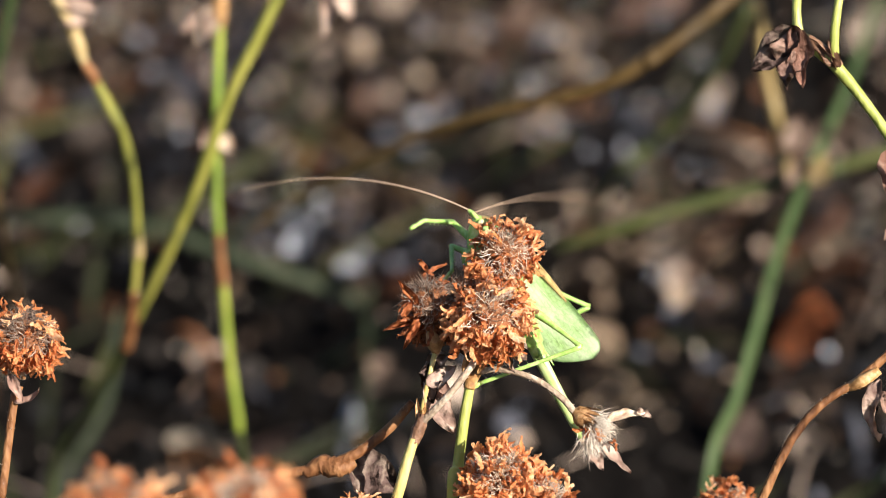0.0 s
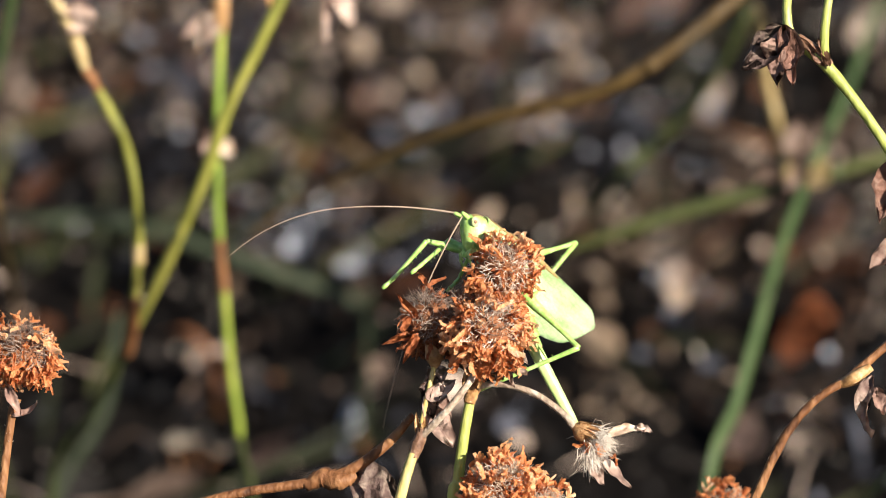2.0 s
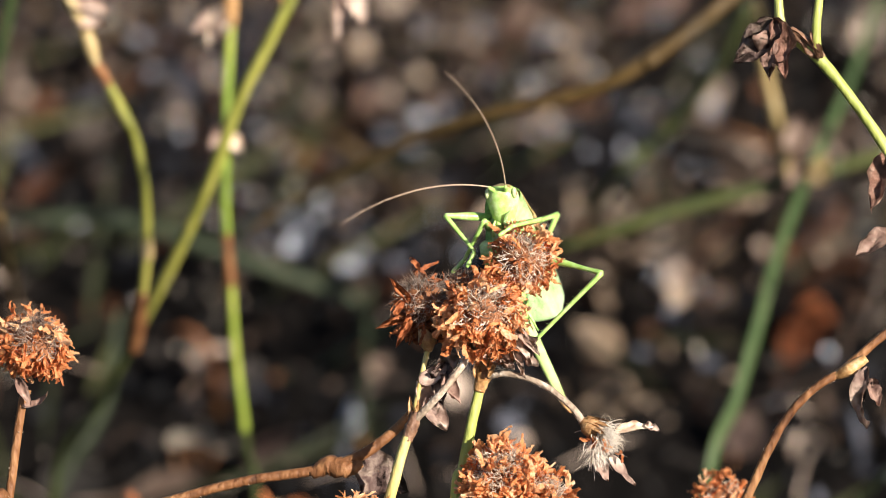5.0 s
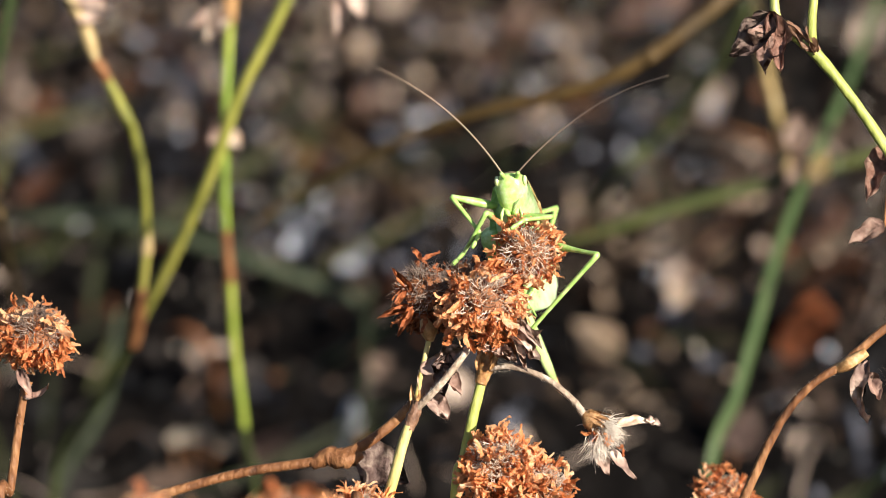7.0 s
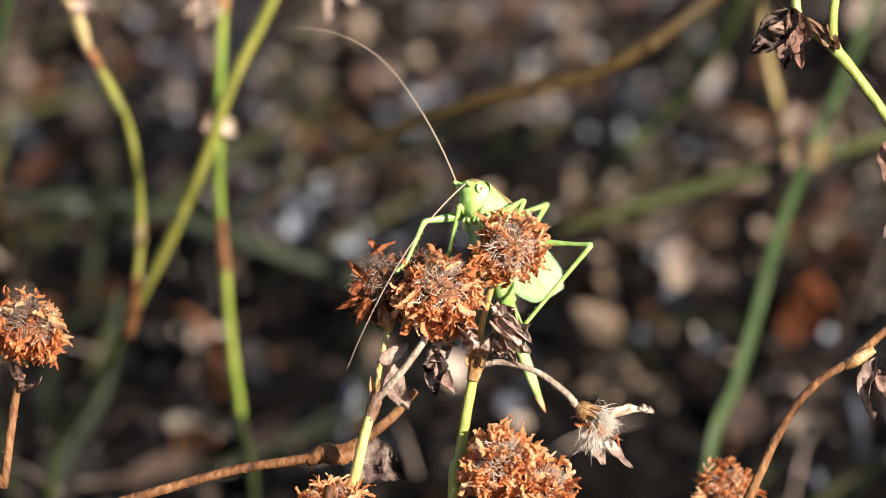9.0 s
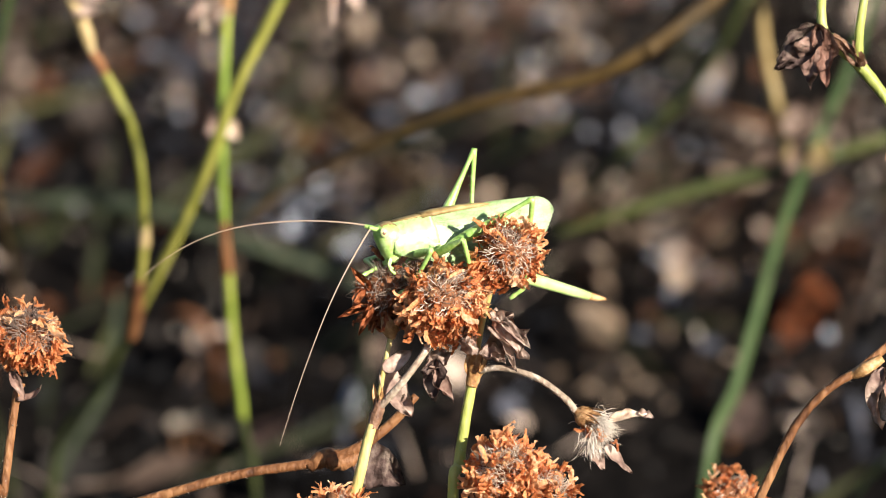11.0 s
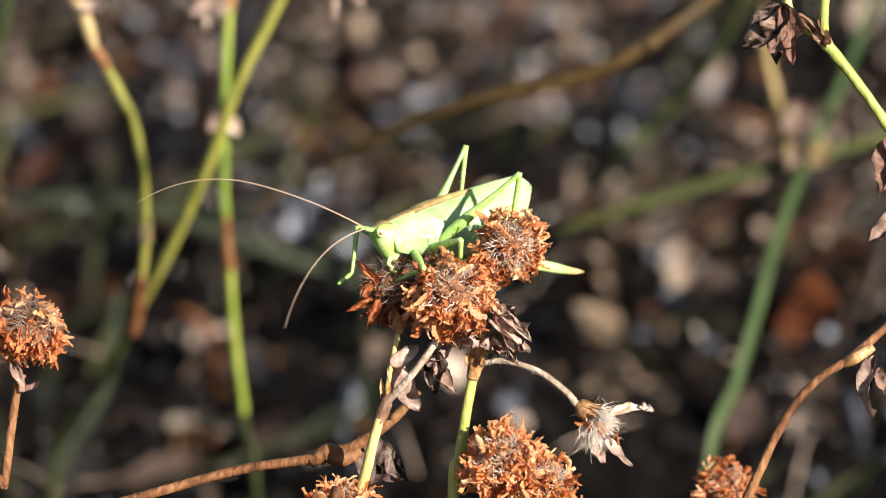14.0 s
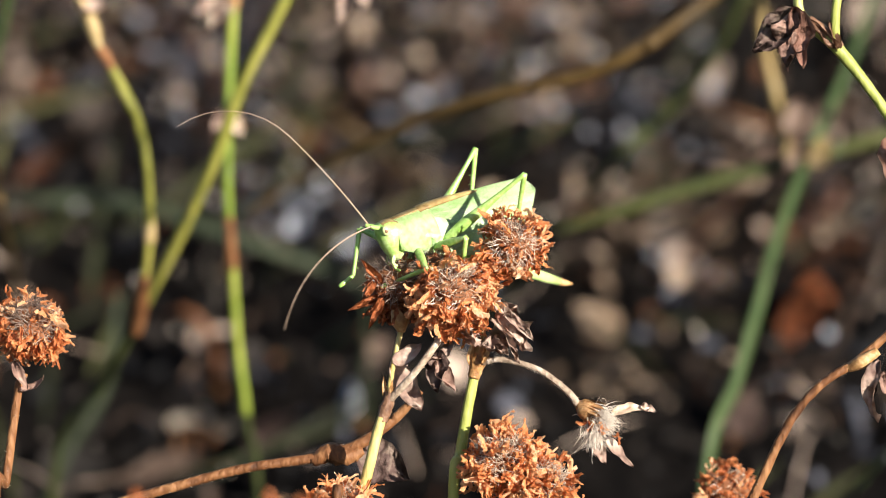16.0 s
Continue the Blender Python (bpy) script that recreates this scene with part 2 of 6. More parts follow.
def leaf(bm, base, way, face, length, width, curl=0.0, fold=0.3, crumple=0.1, seed=0, nx=4, ny=8, thick=0.00012, tip=0.7, twist=0.0, blunt=0.0, ripple=1.0):
    """A dry leaf or bract: a folded, curled, crumpled sheet with a little thickness."""
    way = Vector(way).normalized()
    face = Vector(face)
    face = (face - way * face.dot(way)).normalized()
    side = way.cross(face)
    verts = []
    p = Vector(base)
    ang = 0.0
    for j in range(ny + 1):
        s = j / ny
        d = way * math.cos(ang) + face * math.sin(ang)
        nrm = face * math.cos(ang) - way * math.sin(ang)
        if j:
            p = p + d * (length / ny)
        ang += curl / ny * (1 + 0.8 * noise.noise((seed * 1.7, s * 3, 0.3)))
        w = width * (math.sin(math.pi * min(1, 0.06 + 0.94 * s ** tip)) ** 0.75) * (1 + 0.25 * noise.noise((s * 6, seed, 4.2)))
        if s > 0.4:
            w = max(w, width * blunt * (1 + 0.5 * noise.noise((s * 9, seed, 1.1))))
        row = []
        across = side * math.cos(twist * s) + nrm * math.sin(twist * s)
        nrm = nrm * math.cos(twist * s) - side * math.sin(twist * s)
        for i in range(nx + 1):
            a = i / nx * 2 - 1
            z = abs(a) * fold * w * 0.5 + crumple * width * noise.noise((a * 1.6 * ripple ** 0.5 + seed * 2.3, s * 4.1 * ripple, seed * 0.77))
            row.append(bm.verts.new(p + across * a * w * 0.5 * math.cos(fold * 0.6) + nrm * z))
        verts.append(row)
    faces = []
    for r, q in zip(verts, verts[1:]):
        for i in range(nx):
            faces.append(bm.faces.new((r[i], r[i + 1], q[i + 1], q[i])))
    if thick:
        bmesh.ops.solidify(bm, geom=faces, thickness=thick)
    return bm


def needle(bm, p, d, length, r, bend):
    """A three-sided, bent hair in three lengths."""
    d = d.normalized()
    rings = []
    for k, t in enumerate((1.0, 0.85, 0.6)):
        s = d.orthogonal().normalized()
        o = d.cross(s)
        rings.append([bm.verts.new(p + (s * math.cos(q * 2.0944) + o * math.sin(q * 2.0944)) * r * t) for q in range(3)])
        p = p + d * length * (0.4, 0.35, 0.25)[k]
        d = (d + bend * 0.6).normalized()
    tip = bm.verts.new(p)
    for a, b in zip(rings, rings[1:]):
        for q in range(3):
            bm.faces.new((a[q], a[(q + 1) % 3], b[(q + 1) % 3], b[q]))
    for q in range(3):
        bm.faces.new((rings[-1][q], rings[-1][(q + 1) % 3], tip))


def floret_meshes():
    """Shrivelled florets: three ragged, twisted, crinkled petals from one base."""
    out = []
    rng = random.Random(3)
    for k in range(16):
        bm = bmesh.new()
        for q in range(4):
            a = rng.uniform(0, 6.28)
            way = Vector((math.cos(a) * 0.28, math.sin(a) * 0.28, 1))
            leaf(bm, (0, 0, 0), way, (math.cos(a + 1), math.sin(a + 1), 0), rng.uniform(0.0034, 0.0066), rng.uniform(0.0009, 0.0021), curl=rng.uniform(-2.6, 2.6), fold=rng.uniform(0.5, 1.2), crumple=0.65, seed=k * 3.7 + q * 11.3 + 1, nx=3, ny=10, thick=0, tip=rng.uniform(0.8, 1.4), twist=rng.uniform(-1.6, 1.6), blunt=rng.uniform(0.4, 0.95), ripple=1.6)
        me = bpy.data.meshes.new("floret")
        bm.to_mesh(me)
        bm.free()
        me.materials.append(PETAL)
        me.polygons.foreach_set("use_smooth", [True] * len(me.polygons))
        out.append(me)
    return out


FLORETS = floret_meshes()


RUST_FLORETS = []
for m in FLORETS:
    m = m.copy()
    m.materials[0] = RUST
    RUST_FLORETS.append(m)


def clover_head(plant, centre, axis, radius, petals=160, hairs=200, bald=0.55, seed=1, squash=0.85, droop=0.5, dark=False, long=1.0, name="flower_head", hair=None, shag=1.0, florets=None):
    """A withered clover head: a dark core, a tuft of calyx hairs round its top and shrivelled florets all round."""
    rng = random.Random(seed)
    centre = at(centre)
    axis = (RIGHT * axis[0] + RISE * axis[1] - AWAY * axis[2]).normalized()
    s = axis.orthogonal().normalized()
    o = axis.cross(s)
    bm = bmesh.new()
    bmesh.ops.create_icosphere(bm, subdivisions=3, radius=1)
    for v in bm.verts:
        c = v.co.copy()
        k = radius * 0.62 * (1 + 0.25 * noise.noise(c * 3 + Vector((seed, 0, 0))))
        v.co = centre + (s * c.x + o * c.y + axis * c.z * squash) * k
    head = part(name, bm, CORE, plant)
    # florets, evenly spread by the golden angle
    petals = int(petals * 1.45)
    for i in range(petals):
        z = 1 - 1.9 * (i + 0.5) / petals
        a = i * 2.39996 + rng.uniform(-0.3, 0.3)
        if z > bald and rng.random() < 0.6:
            continue
        r = math.sqrt(max(0, 1 - z * z))
        out = s * math.cos(a) * r + o * math.sin(a) * r + axis * z
        base = centre + (s * math.cos(a) * r + o * math.sin(a) * r + axis * z * squash) * radius * rng.uniform(0.62, 1.0)
        away = s * math.cos(a) * z + o * math.sin(a) * z - axis * r
        way = (out * rng.uniform(-0.35, 0.45) + away * droop * rng.uniform(0.3, 1.8) + Vector((rng.uniform(-1, 1), rng.uniform(-1, 1), rng.uniform(-1, 1))) * 0.3).normalized()
        q = way.to_track_quat('Z', 'Y') @ Euler((0, 0, rng.uniform(0, 6.28))).to_quaternion()
        k = radius / 0.0078 * rng.uniform(0.40, 0.76) * long
        p = new("floret", (florets or FLORETS)[rng.randrange(16)])
        p.parent = head
        p.matrix_basis = Matrix.LocRotScale(base - ORIGIN[head], q, (k, k, k))
    bm = bmesh.new()
    for i in range(hairs):
        z = rng.uniform(bald - 0.25, 1)
        a = rng.uniform(0, 6.283)
        r = math.sqrt(max(0, 1 - z * z))
        out = s * math.cos(a) * r + o * math.sin(a) * r + axis * z
        d = out + Vector((rng.uniform(-1, 1), rng.uniform(-1, 1), rng.uniform(-1, 1))) * 0.55
        bend = Vector((rng.uniform(-1, 1), rng.uniform(-1, 1), rng.uniform(-1, 1))) * 1.9
        needle(bm, centre + out * radius * 0.6, d, radius * rng.uniform(0.25, 0.55) * (1.3 if dark else 1.0) * shag, radius * 0.012, bend)
    tagged(part("calyx_hairs", bm, hair or (DARK_AWN if dark else AWN), head, "greyish withered calyx hairs", smooth=False), kind="stuff")
    return head


def stem(plant, pts, radii, material, name="stem", label="", segs=8, wobble=0.1, hairy=0, seed=1):
    bm = bmesh.new()
    line = [at(p) for p in pts]
    tube(bm, line, [r * 0.001 for r in radii], segs, 8, wobble, seed=seed)
    ob = part(name, bm, material, plant, label)
    if hairy:
        rng = random.Random(seed)
        bm = bmesh.new()
        cl = curve_points(line, 10)
        for _ in range(hairy):
            i = rng.randrange(len(cl) - 1)
            d = (cl[i + 1] - cl[i]).normalized()
            o = Matrix.Rotation(rng.uniform(0, 6.28), 3, d) @ d.orthogonal().normalized()
            r = np.interp(i / len(cl), np.linspace(0, 1, len(radii)), radii) * 0.001
            needle(bm, cl[i] + o * r * 0.9, o + d * 0.8, 0.0005, 0.00003, d * 0.4)
        tagged(part("stem_hairs", bm, AWN, ob, smooth=False), kind="stuff")
    return ob


def dry_leaf(plant, base, tip, width, face=(0, 0, 1), curl=0.6, fold=0.4, crumple=0.16, seed=1, material=None, name="dry_leaf", label=""):
    a, b = at(base), at(tip)
    f = RIGHT * face[0] + RISE * face[1] - AWAY * face[2]
    way = b - a
    way = way - f.normalized() * way.length * curl * 0.4
    bm = bmesh.new()
    leaf(bm, a, way, f, (b - a).length * (1 + 0.1 * abs(curl)), width * 0.001, curl, fold, crumple, seed, 6, 12)
    return part(name, bm, material or LEAF_DRY, plant, label)


def root_below(p, sink=0.004):
    """The place on the soil under a point of a stem."""
    q = at(p)
    return Vector((q.x, q.y, -sink))


def mm(q):
    """A world place back on the leaning axes, in millimetres."""
    d = (q - HEART) * 1000
    return (d.dot(RIGHT), d.dot(RISE), d.dot(AWAY))


# ---- ground ----
bm = bmesh.new()
xs = np.concatenate([[-60, -15, -4, -1.2], np.linspace(-0.5, 0.5, 41), [1.2, 4, 15, 60]])
ys = np.concatenate([[-60, -15, -4, -1.2], np.linspace(-0.3, 1.1, 57), [1.8, 4, 15, 60]])
grid = []
for y in ys:
    grid.append([bm.verts.new((x, y, 0.012 * noise.noise((x * 9, y * 9, 0)) + 0.006 * noise.noise((x * 31, y * 31, 3)) if abs(x) < 1 and -1 < y < 1.5 else 0)) for x in xs])
for r, q in zip(grid, grid[1:]):
    for i in range(len(xs) - 1):
        bm.faces.new((r[i], r[i + 1], q[i + 1], q[i]))
ground = tagged(part("ground", bm, SOIL), "bare soil under leaf litter, darkened for shade", "ground", kind="structure")


# heaps of one sort of leaf, the tan standing for sunlit patches: from and to across, from and to away, how many
DRIFTS = {
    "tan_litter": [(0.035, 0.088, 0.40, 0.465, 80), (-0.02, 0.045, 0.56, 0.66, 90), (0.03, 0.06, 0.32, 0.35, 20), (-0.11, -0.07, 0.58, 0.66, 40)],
    "grey_litter": [(-0.062, -0.024, 0.415, 0.475, 55), (-0.10, -0.06, 0.50, 0.60, 60), (0.035, 0.075, 0.48, 0.54, 40), (0.01, 0.04, 0.52, 0.57, 30)],
    "leaf_litter": [(-0.045, 0.01, 0.53, 0.63, 90), (0.085, 0.13, 0.42, 0.50, 40)],
    "rust_litter": [(0.095, 0.12, 0.40, 0.44, 25), (0.03, 0.05, 0.52, 0.55, 15), (-0.11, -0.09, 0.54, 0.58, 14)],
}


def litter():
    """Fallen leaves, crumbs for glints and bits of stalk strewn over the soil in drifts."""
    rng = random.Random(5)
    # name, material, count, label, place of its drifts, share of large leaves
    sorts = [("dark_litter", LITTER_SHADED, 3200, "leaf litter with ground shade put into its dark colour", 51.0, 0.03),
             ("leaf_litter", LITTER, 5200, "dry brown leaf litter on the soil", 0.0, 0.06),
             ("grey_litter", LITTER_GREY, 3000, "grey leaf litter with sky reflection put into its bluish tint", 11.0, 0.06),
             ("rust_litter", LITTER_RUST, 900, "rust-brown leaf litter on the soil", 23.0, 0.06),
             ("tan_litter", LITTER_TAN, 1200, "tan leaf litter, sunlit patches put into its pale colour", 37.0, 0.06)]
    for name, material, count, label, shift, large in sorts:
        bm = bmesh.new()
        made = 0
        while made < count:
            x, y = rng.uniform(-0.26, 0.26), rng.uniform(0.1, 0.92)
            rim = min(1, (0.26 - abs(x)) / 0.06, (y - 0.1) / 0.1, (0.92 - y) / 0.1)
            clump = noise.noise((x * 16, y * 11, 2.2)) + 0.5 * noise.noise((x * 37, y * 33, 7.7))
            own = noise.noise((x * 24 + shift, y * 17, shift))
            thick = 0.42 + 0.5 * clump + 0.7 * own
            # Shade between the heaps is drawn as darker, lower leaves.
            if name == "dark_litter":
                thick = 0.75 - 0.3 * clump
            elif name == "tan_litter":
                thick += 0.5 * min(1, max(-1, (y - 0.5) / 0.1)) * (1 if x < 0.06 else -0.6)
            # More tan leaves here for a sunlit patch of ground.
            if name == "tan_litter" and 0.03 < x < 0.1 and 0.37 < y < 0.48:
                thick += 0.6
            if name == "grey_litter" and -0.06 < x < 0 and 0.4 < y < 0.48:
                thick += 0.4
            if x > 0.04 and y > 0.48:
                thick -= 0.3
            # Sunlit far ground and shaded near ground are put into the leaf spread.
            if name != "dark_litter":
                thick += 2.2 * (y - 0.47) - (0.14 if y < 0.44 and abs(x) > 0.03 else 0)
            if rng.random() > thick * rim:
                continue
            made += 1
            z = 0.003 + 0.018 * max(0, clump) + rng.uniform(0, 0.010)
            a = rng.uniform(0, 6.28)
            way = Vector((math.cos(a), math.sin(a), rng.uniform(-0.5, 0.9)))
            face = Vector((rng.uniform(-0.9, 0.9), rng.uniform(-1.1, 0.7), 0.8))
            n = rng.uniform(0.012, 0.022) if rng.random() < large else rng.uniform(0.0025, 0.0085)
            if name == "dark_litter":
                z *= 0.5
            leaf(bm, (x, y, z), way, face, n, n * rng.choice((0.2, 0.4, 0.5, 0.6, 0.75)), rng.uniform(-1.8, 1.8), 0.5, 0.25, made * 0.37, 2, 5, 0)
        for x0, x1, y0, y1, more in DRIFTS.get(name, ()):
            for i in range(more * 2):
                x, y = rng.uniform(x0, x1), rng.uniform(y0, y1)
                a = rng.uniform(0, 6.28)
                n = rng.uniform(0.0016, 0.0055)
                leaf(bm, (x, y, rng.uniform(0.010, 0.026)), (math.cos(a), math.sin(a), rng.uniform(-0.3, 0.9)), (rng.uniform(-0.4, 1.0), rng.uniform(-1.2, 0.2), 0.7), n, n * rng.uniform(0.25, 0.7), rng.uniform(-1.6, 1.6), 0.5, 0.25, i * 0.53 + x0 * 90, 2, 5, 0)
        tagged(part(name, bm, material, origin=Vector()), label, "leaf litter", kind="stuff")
    bm = bmesh.new()
    for i in range(260):
        x, y, a = rng.uniform(-0.24, 0.24), rng.uniform(0.2, 0.9), rng.gauss(0.5, 0.9)
        n = rng.uniform(0.010, 0.036)
        d = Vector((math.cos(a), math.sin(a), rng.uniform(-0.05, 0.35)))
        p = Vector((x, y, rng.uniform(0.008, 0.026)))
        r = rng.uniform(0.0002, 0.0006)
        tube(bm, [p, p + d * n * 0.5 + Vector((0, 0, rng.uniform(-0.004, 0.008))), p + d * n], [r, r * 0.9, r * 0.5], 5, 3)
    tagged(part("twigs", bm, LITTER, origin=Vector()), "thin dry tan stalks and twigs among the litter", "twigs", kind="stuff")
    bm = bmesh.new()
    for i in range(90):
        x, y, a = rng.uniform(-0.24, 0.24), rng.uniform(0.2, 0.9), rng.gauss(0.8, 0.7)
        n = rng.uniform(0.03, 0.09)
        leaf(bm, (x, y, rng.uniform(0.006, 0.02)), (math.cos(a), math.sin(a), rng.uniform(0.1, 0.7)), (0.3, -1, 0.5), n, rng.uniform(0.0012, 0.0034), rng.uniform(-0.8, 0.8), 0.4, 0.1, i, 2, 6, 0)
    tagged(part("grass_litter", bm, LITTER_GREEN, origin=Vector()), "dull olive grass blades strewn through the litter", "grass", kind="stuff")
    bm = bmesh.new()
    # Small bright flecks stand for glints on the litter.
    for i in range(2600):
        x, y = rng.uniform(-0.22, 0.22), rng.uniform(0.2, 0.85)
        if rng.random() > 0.30 + 2.0 * (y - 0.47) + 0.9 * noise.noise((x * 25, y * 25, 9.1)):
            continue
        n = rng.uniform(0.0012, 0.0034)
        leaf(bm, (x, y, rng.uniform(0.012, 0.03)), (rng.uniform(-1, 1), rng.uniform(-1, 1), 0.4), (rng.uniform(-0.4, 1), -1, rng.uniform(0.2, 1)), n, n * rng.uniform(0.25, 0.7), rng.uniform(-1, 1), 0.3, 0.2, i, 2, 3, 0)
    tagged(part("leaf_crumbs", bm, GLINT_CRUMB, origin=Vector()), "leaf crumbs made pale to stand for glints on the litter", "leaf crumbs", kind="stuff")


def far_litter():
    """The same cover of dead leaves and grass, coarser, all round the clump."""
    rng = random.Random(8)
    bm = bmesh.new()
    made = 0
    while made < 5200:
        x, y = rng.gauss(0, 1.1), 0.4 + rng.gauss(0, 1.1)
        near_by = abs(x) < 0.22 and 0.15 < y < 0.85
        thick = 0.75 + 0.5 * noise.noise((x * 3, y * 3, 5.5))
        if near_by or (x * x + y * y < 0.64 and y < 0.3 and abs(x) < 0.25) or rng.random() > thick:
            continue
        made += 1
        a = rng.uniform(0, 6.28)
        n = rng.uniform(0.015, 0.06)
        leaf(bm, (x, y, 0.002 + rng.uniform(0, 0.012)), (math.cos(a), math.sin(a), rng.uniform(-0.1, 0.35)), (rng.uniform(-0.4, 0.4), rng.uniform(-0.4, 0.4), 1), n, n * rng.choice((0.08, 0.3, 0.5, 0.7)), rng.uniform(-1.2, 1.2), 0.4, 0.2, made * 0.31, 2, 5, 0)
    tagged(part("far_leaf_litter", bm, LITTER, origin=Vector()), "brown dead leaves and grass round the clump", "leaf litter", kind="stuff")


far_litter()
litter()

# ---- clover plants ----
# The plant with two heads on one fork
forked = thing("clover_plant", root_below((-25.4, -75.9, 0)), "withered clover with two rust-brown heads on a forked yellowing stem", "clover", "withered clover")
base = mm(ORIGIN[forked])
stem(forked, [base, (-23.9, -67.9, 0), (-18.6, -54.9, 0), (-14.4, -41.6, -1), (-12.2, -32.8, -2), (-10.2, -27.0, -2)], [1.2, 1.1, 1.05, 1.0, 0.95, 0.9], STEM_YELLOW, seed=2)
stem(forked, [(-10.2, -27.0, -2), (-9.6, -21.9, 0), (-8.1, -14.5, 3)], [0.6, 0.45, 0.5], STEM_YELLOW, "branch", seed=3, hairy=60)
stem(forked, [(-10.2, -27.0, -2), (-5.9, -22.3, -4), (-1.9, -17.0, -3), (-0.9, -14.9, -2)], [0.72, 0.65, 0.62, 0.6], STEM_GREY, "branch", seed=4, hairy=80)
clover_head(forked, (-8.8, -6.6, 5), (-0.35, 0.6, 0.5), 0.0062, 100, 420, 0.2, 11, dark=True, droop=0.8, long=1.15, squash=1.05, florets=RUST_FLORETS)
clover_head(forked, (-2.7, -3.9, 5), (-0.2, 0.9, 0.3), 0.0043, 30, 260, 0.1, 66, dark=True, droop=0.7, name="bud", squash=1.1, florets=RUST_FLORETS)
clover_head(forked, (1.1, -8.4, -3), (0.1, 0.6, 0.75), 0.0074, 165, 240, 0.65, 12, droop=0.8, squash=1.0)
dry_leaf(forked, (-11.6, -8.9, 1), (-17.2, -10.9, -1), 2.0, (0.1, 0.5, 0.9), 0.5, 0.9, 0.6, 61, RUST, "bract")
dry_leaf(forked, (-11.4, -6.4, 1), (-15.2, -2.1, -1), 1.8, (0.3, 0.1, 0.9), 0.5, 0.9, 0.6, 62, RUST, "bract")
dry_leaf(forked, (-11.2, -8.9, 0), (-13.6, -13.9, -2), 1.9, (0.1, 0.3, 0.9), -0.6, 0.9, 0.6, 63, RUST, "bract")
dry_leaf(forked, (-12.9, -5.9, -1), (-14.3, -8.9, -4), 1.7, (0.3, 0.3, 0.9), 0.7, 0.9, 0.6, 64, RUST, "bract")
stem(forked, [(-7.9, -15.0, 3), (-8.2, -13.0, 3), (-8.7, -10.7, 3)], [0.6, 1.7, 1.2], SHEATH, "calyx_cup", seed=65)
dry_leaf(forked, (-9.6, -19.9, 1), (-4.9, -28.7, 1), 5.5, (0.5, 0.2, 0.8), 0.4, 0.25, 0.2, 3, LEAF_PALE)
dry_leaf(forked, (-9.2, -20.7, 0), (-4.4, -17.1, 2), 3.4, (0, 0.5, 0.8), 0.4, 0.4, 0.2, 4, LEAF_PALE)
stem(forked, [(-11.4, -30.6, -2), (-10.6, -28.2, -2), (-10.0, -25.4, -2)], [0.98, 1.25, 0.95], SHEATH_PINK, "sheath", seed=67, wobble=0.2)
dry_leaf(forked, (-10.4, -27.0, -2), (-11.0, -22.6, -2), 1.2, (-0.5, 0, 1), 0.2, 0.8, 0.1, 5, SHEATH, "sheath")
dry_leaf(forked, (-10.4, -27.0, -2), (-9.5, -23.3, -3), 1.2, (0.5, 0, 1), -0.2, 0.8, 0.1, 6, SHEATH, "sheath")

# The plant with the topmost head and a nodding side flower
tall = thing("clover_plant", root_below((1.6, -76.5, 6)), "green clover stem with withered rust head and nodding side head", "clover", "withered clover")
base = mm(ORIGIN[tall])
stem(tall, [base, (1.6, -56.3, 5), (3.1, -36.0, 3), (5.8, -20.0, 2)], [1.1, 1.05, 1.0, 0.9], STEM_GREEN, seed=5, hairy=50)
stem(tall, [(5.8, -20.0, 2), (7.2, -11.9, 3), (9.6, -2.9, 2)], [0.6, 0.55, 0.6], STEM_YELLOW, "branch", seed=6)
stem(tall, [(6.6, -20.1, 1), (10.6, -19.6, -1), (16.6, -21.3, -2), (21.5, -24.8, -2), (23.7, -27.4, -2)], [0.6, 0.55, 0.55, 0.6, 0.7], STEM_GREY, "branch", hairy=70, seed=7)
stem(tall, [(5.2, -23.0, 2), (5.6, -21.4, 2), (6.1, -19.2, 2), (6.7, -16.4, 2)], [1.05, 1.25, 1.75, 1.6], SHEATH, "sheath", seed=8, segs=14, wobble=0.14)
dry_leaf(tall, (4.6, -20.6, 0), (5.4, -14.9, 0), 1.2, (-0.5, 0.1, 0.9), -0.3, 0.8, 0.25, 108, SHEATH, "sheath_lobe")
dry_leaf(tall, (6.6, -20.4, -0.4), (8.2, -15.2, -0.6), 1.3, (0.4, 0.1, 0.9), -0.3, 0.8, 0.25, 109, SHEATH, "sheath_lobe")
clover_head(tall, (11.9, 0.7, 0), (0.1, 0.15, 0.95), 0.0064, 130, 200, 0.7, 13, droop=0.8)
bm = bmesh.new()
loft_line = [at(p) for p in ((23.6, -27.2, -2), (24.6, -27.9, -2), (25.7, -28.7, -2), (27.2, -29.8, -2))]
tube(bm, loft_line, [0.0007, 0.0017, 0.0019, 0.0014], 14, 6, 0.16, seed=9)
side = part("side_head", bm, CUP, tall, "nodding withered head with a ribbed brown calyx")
for i in range(9):
    a = i * 0.7
    rib = RISE * math.cos(a) * 0.0017 - AWAY * math.sin(a) * 0.0017
    bm = bmesh.new()
    leaf(bm, at((24.4, -27.8, -2)) + rib * 0.8, RIGHT * 0.8 - RISE * 0.55 + rib * 120, rib, 0.0042, 0.0011, 0.3, 0.6, 0.3, 140 + i, 3, 7, 0.00008, tip=1.2)
    part("calyx_tooth", bm, CUP, side)


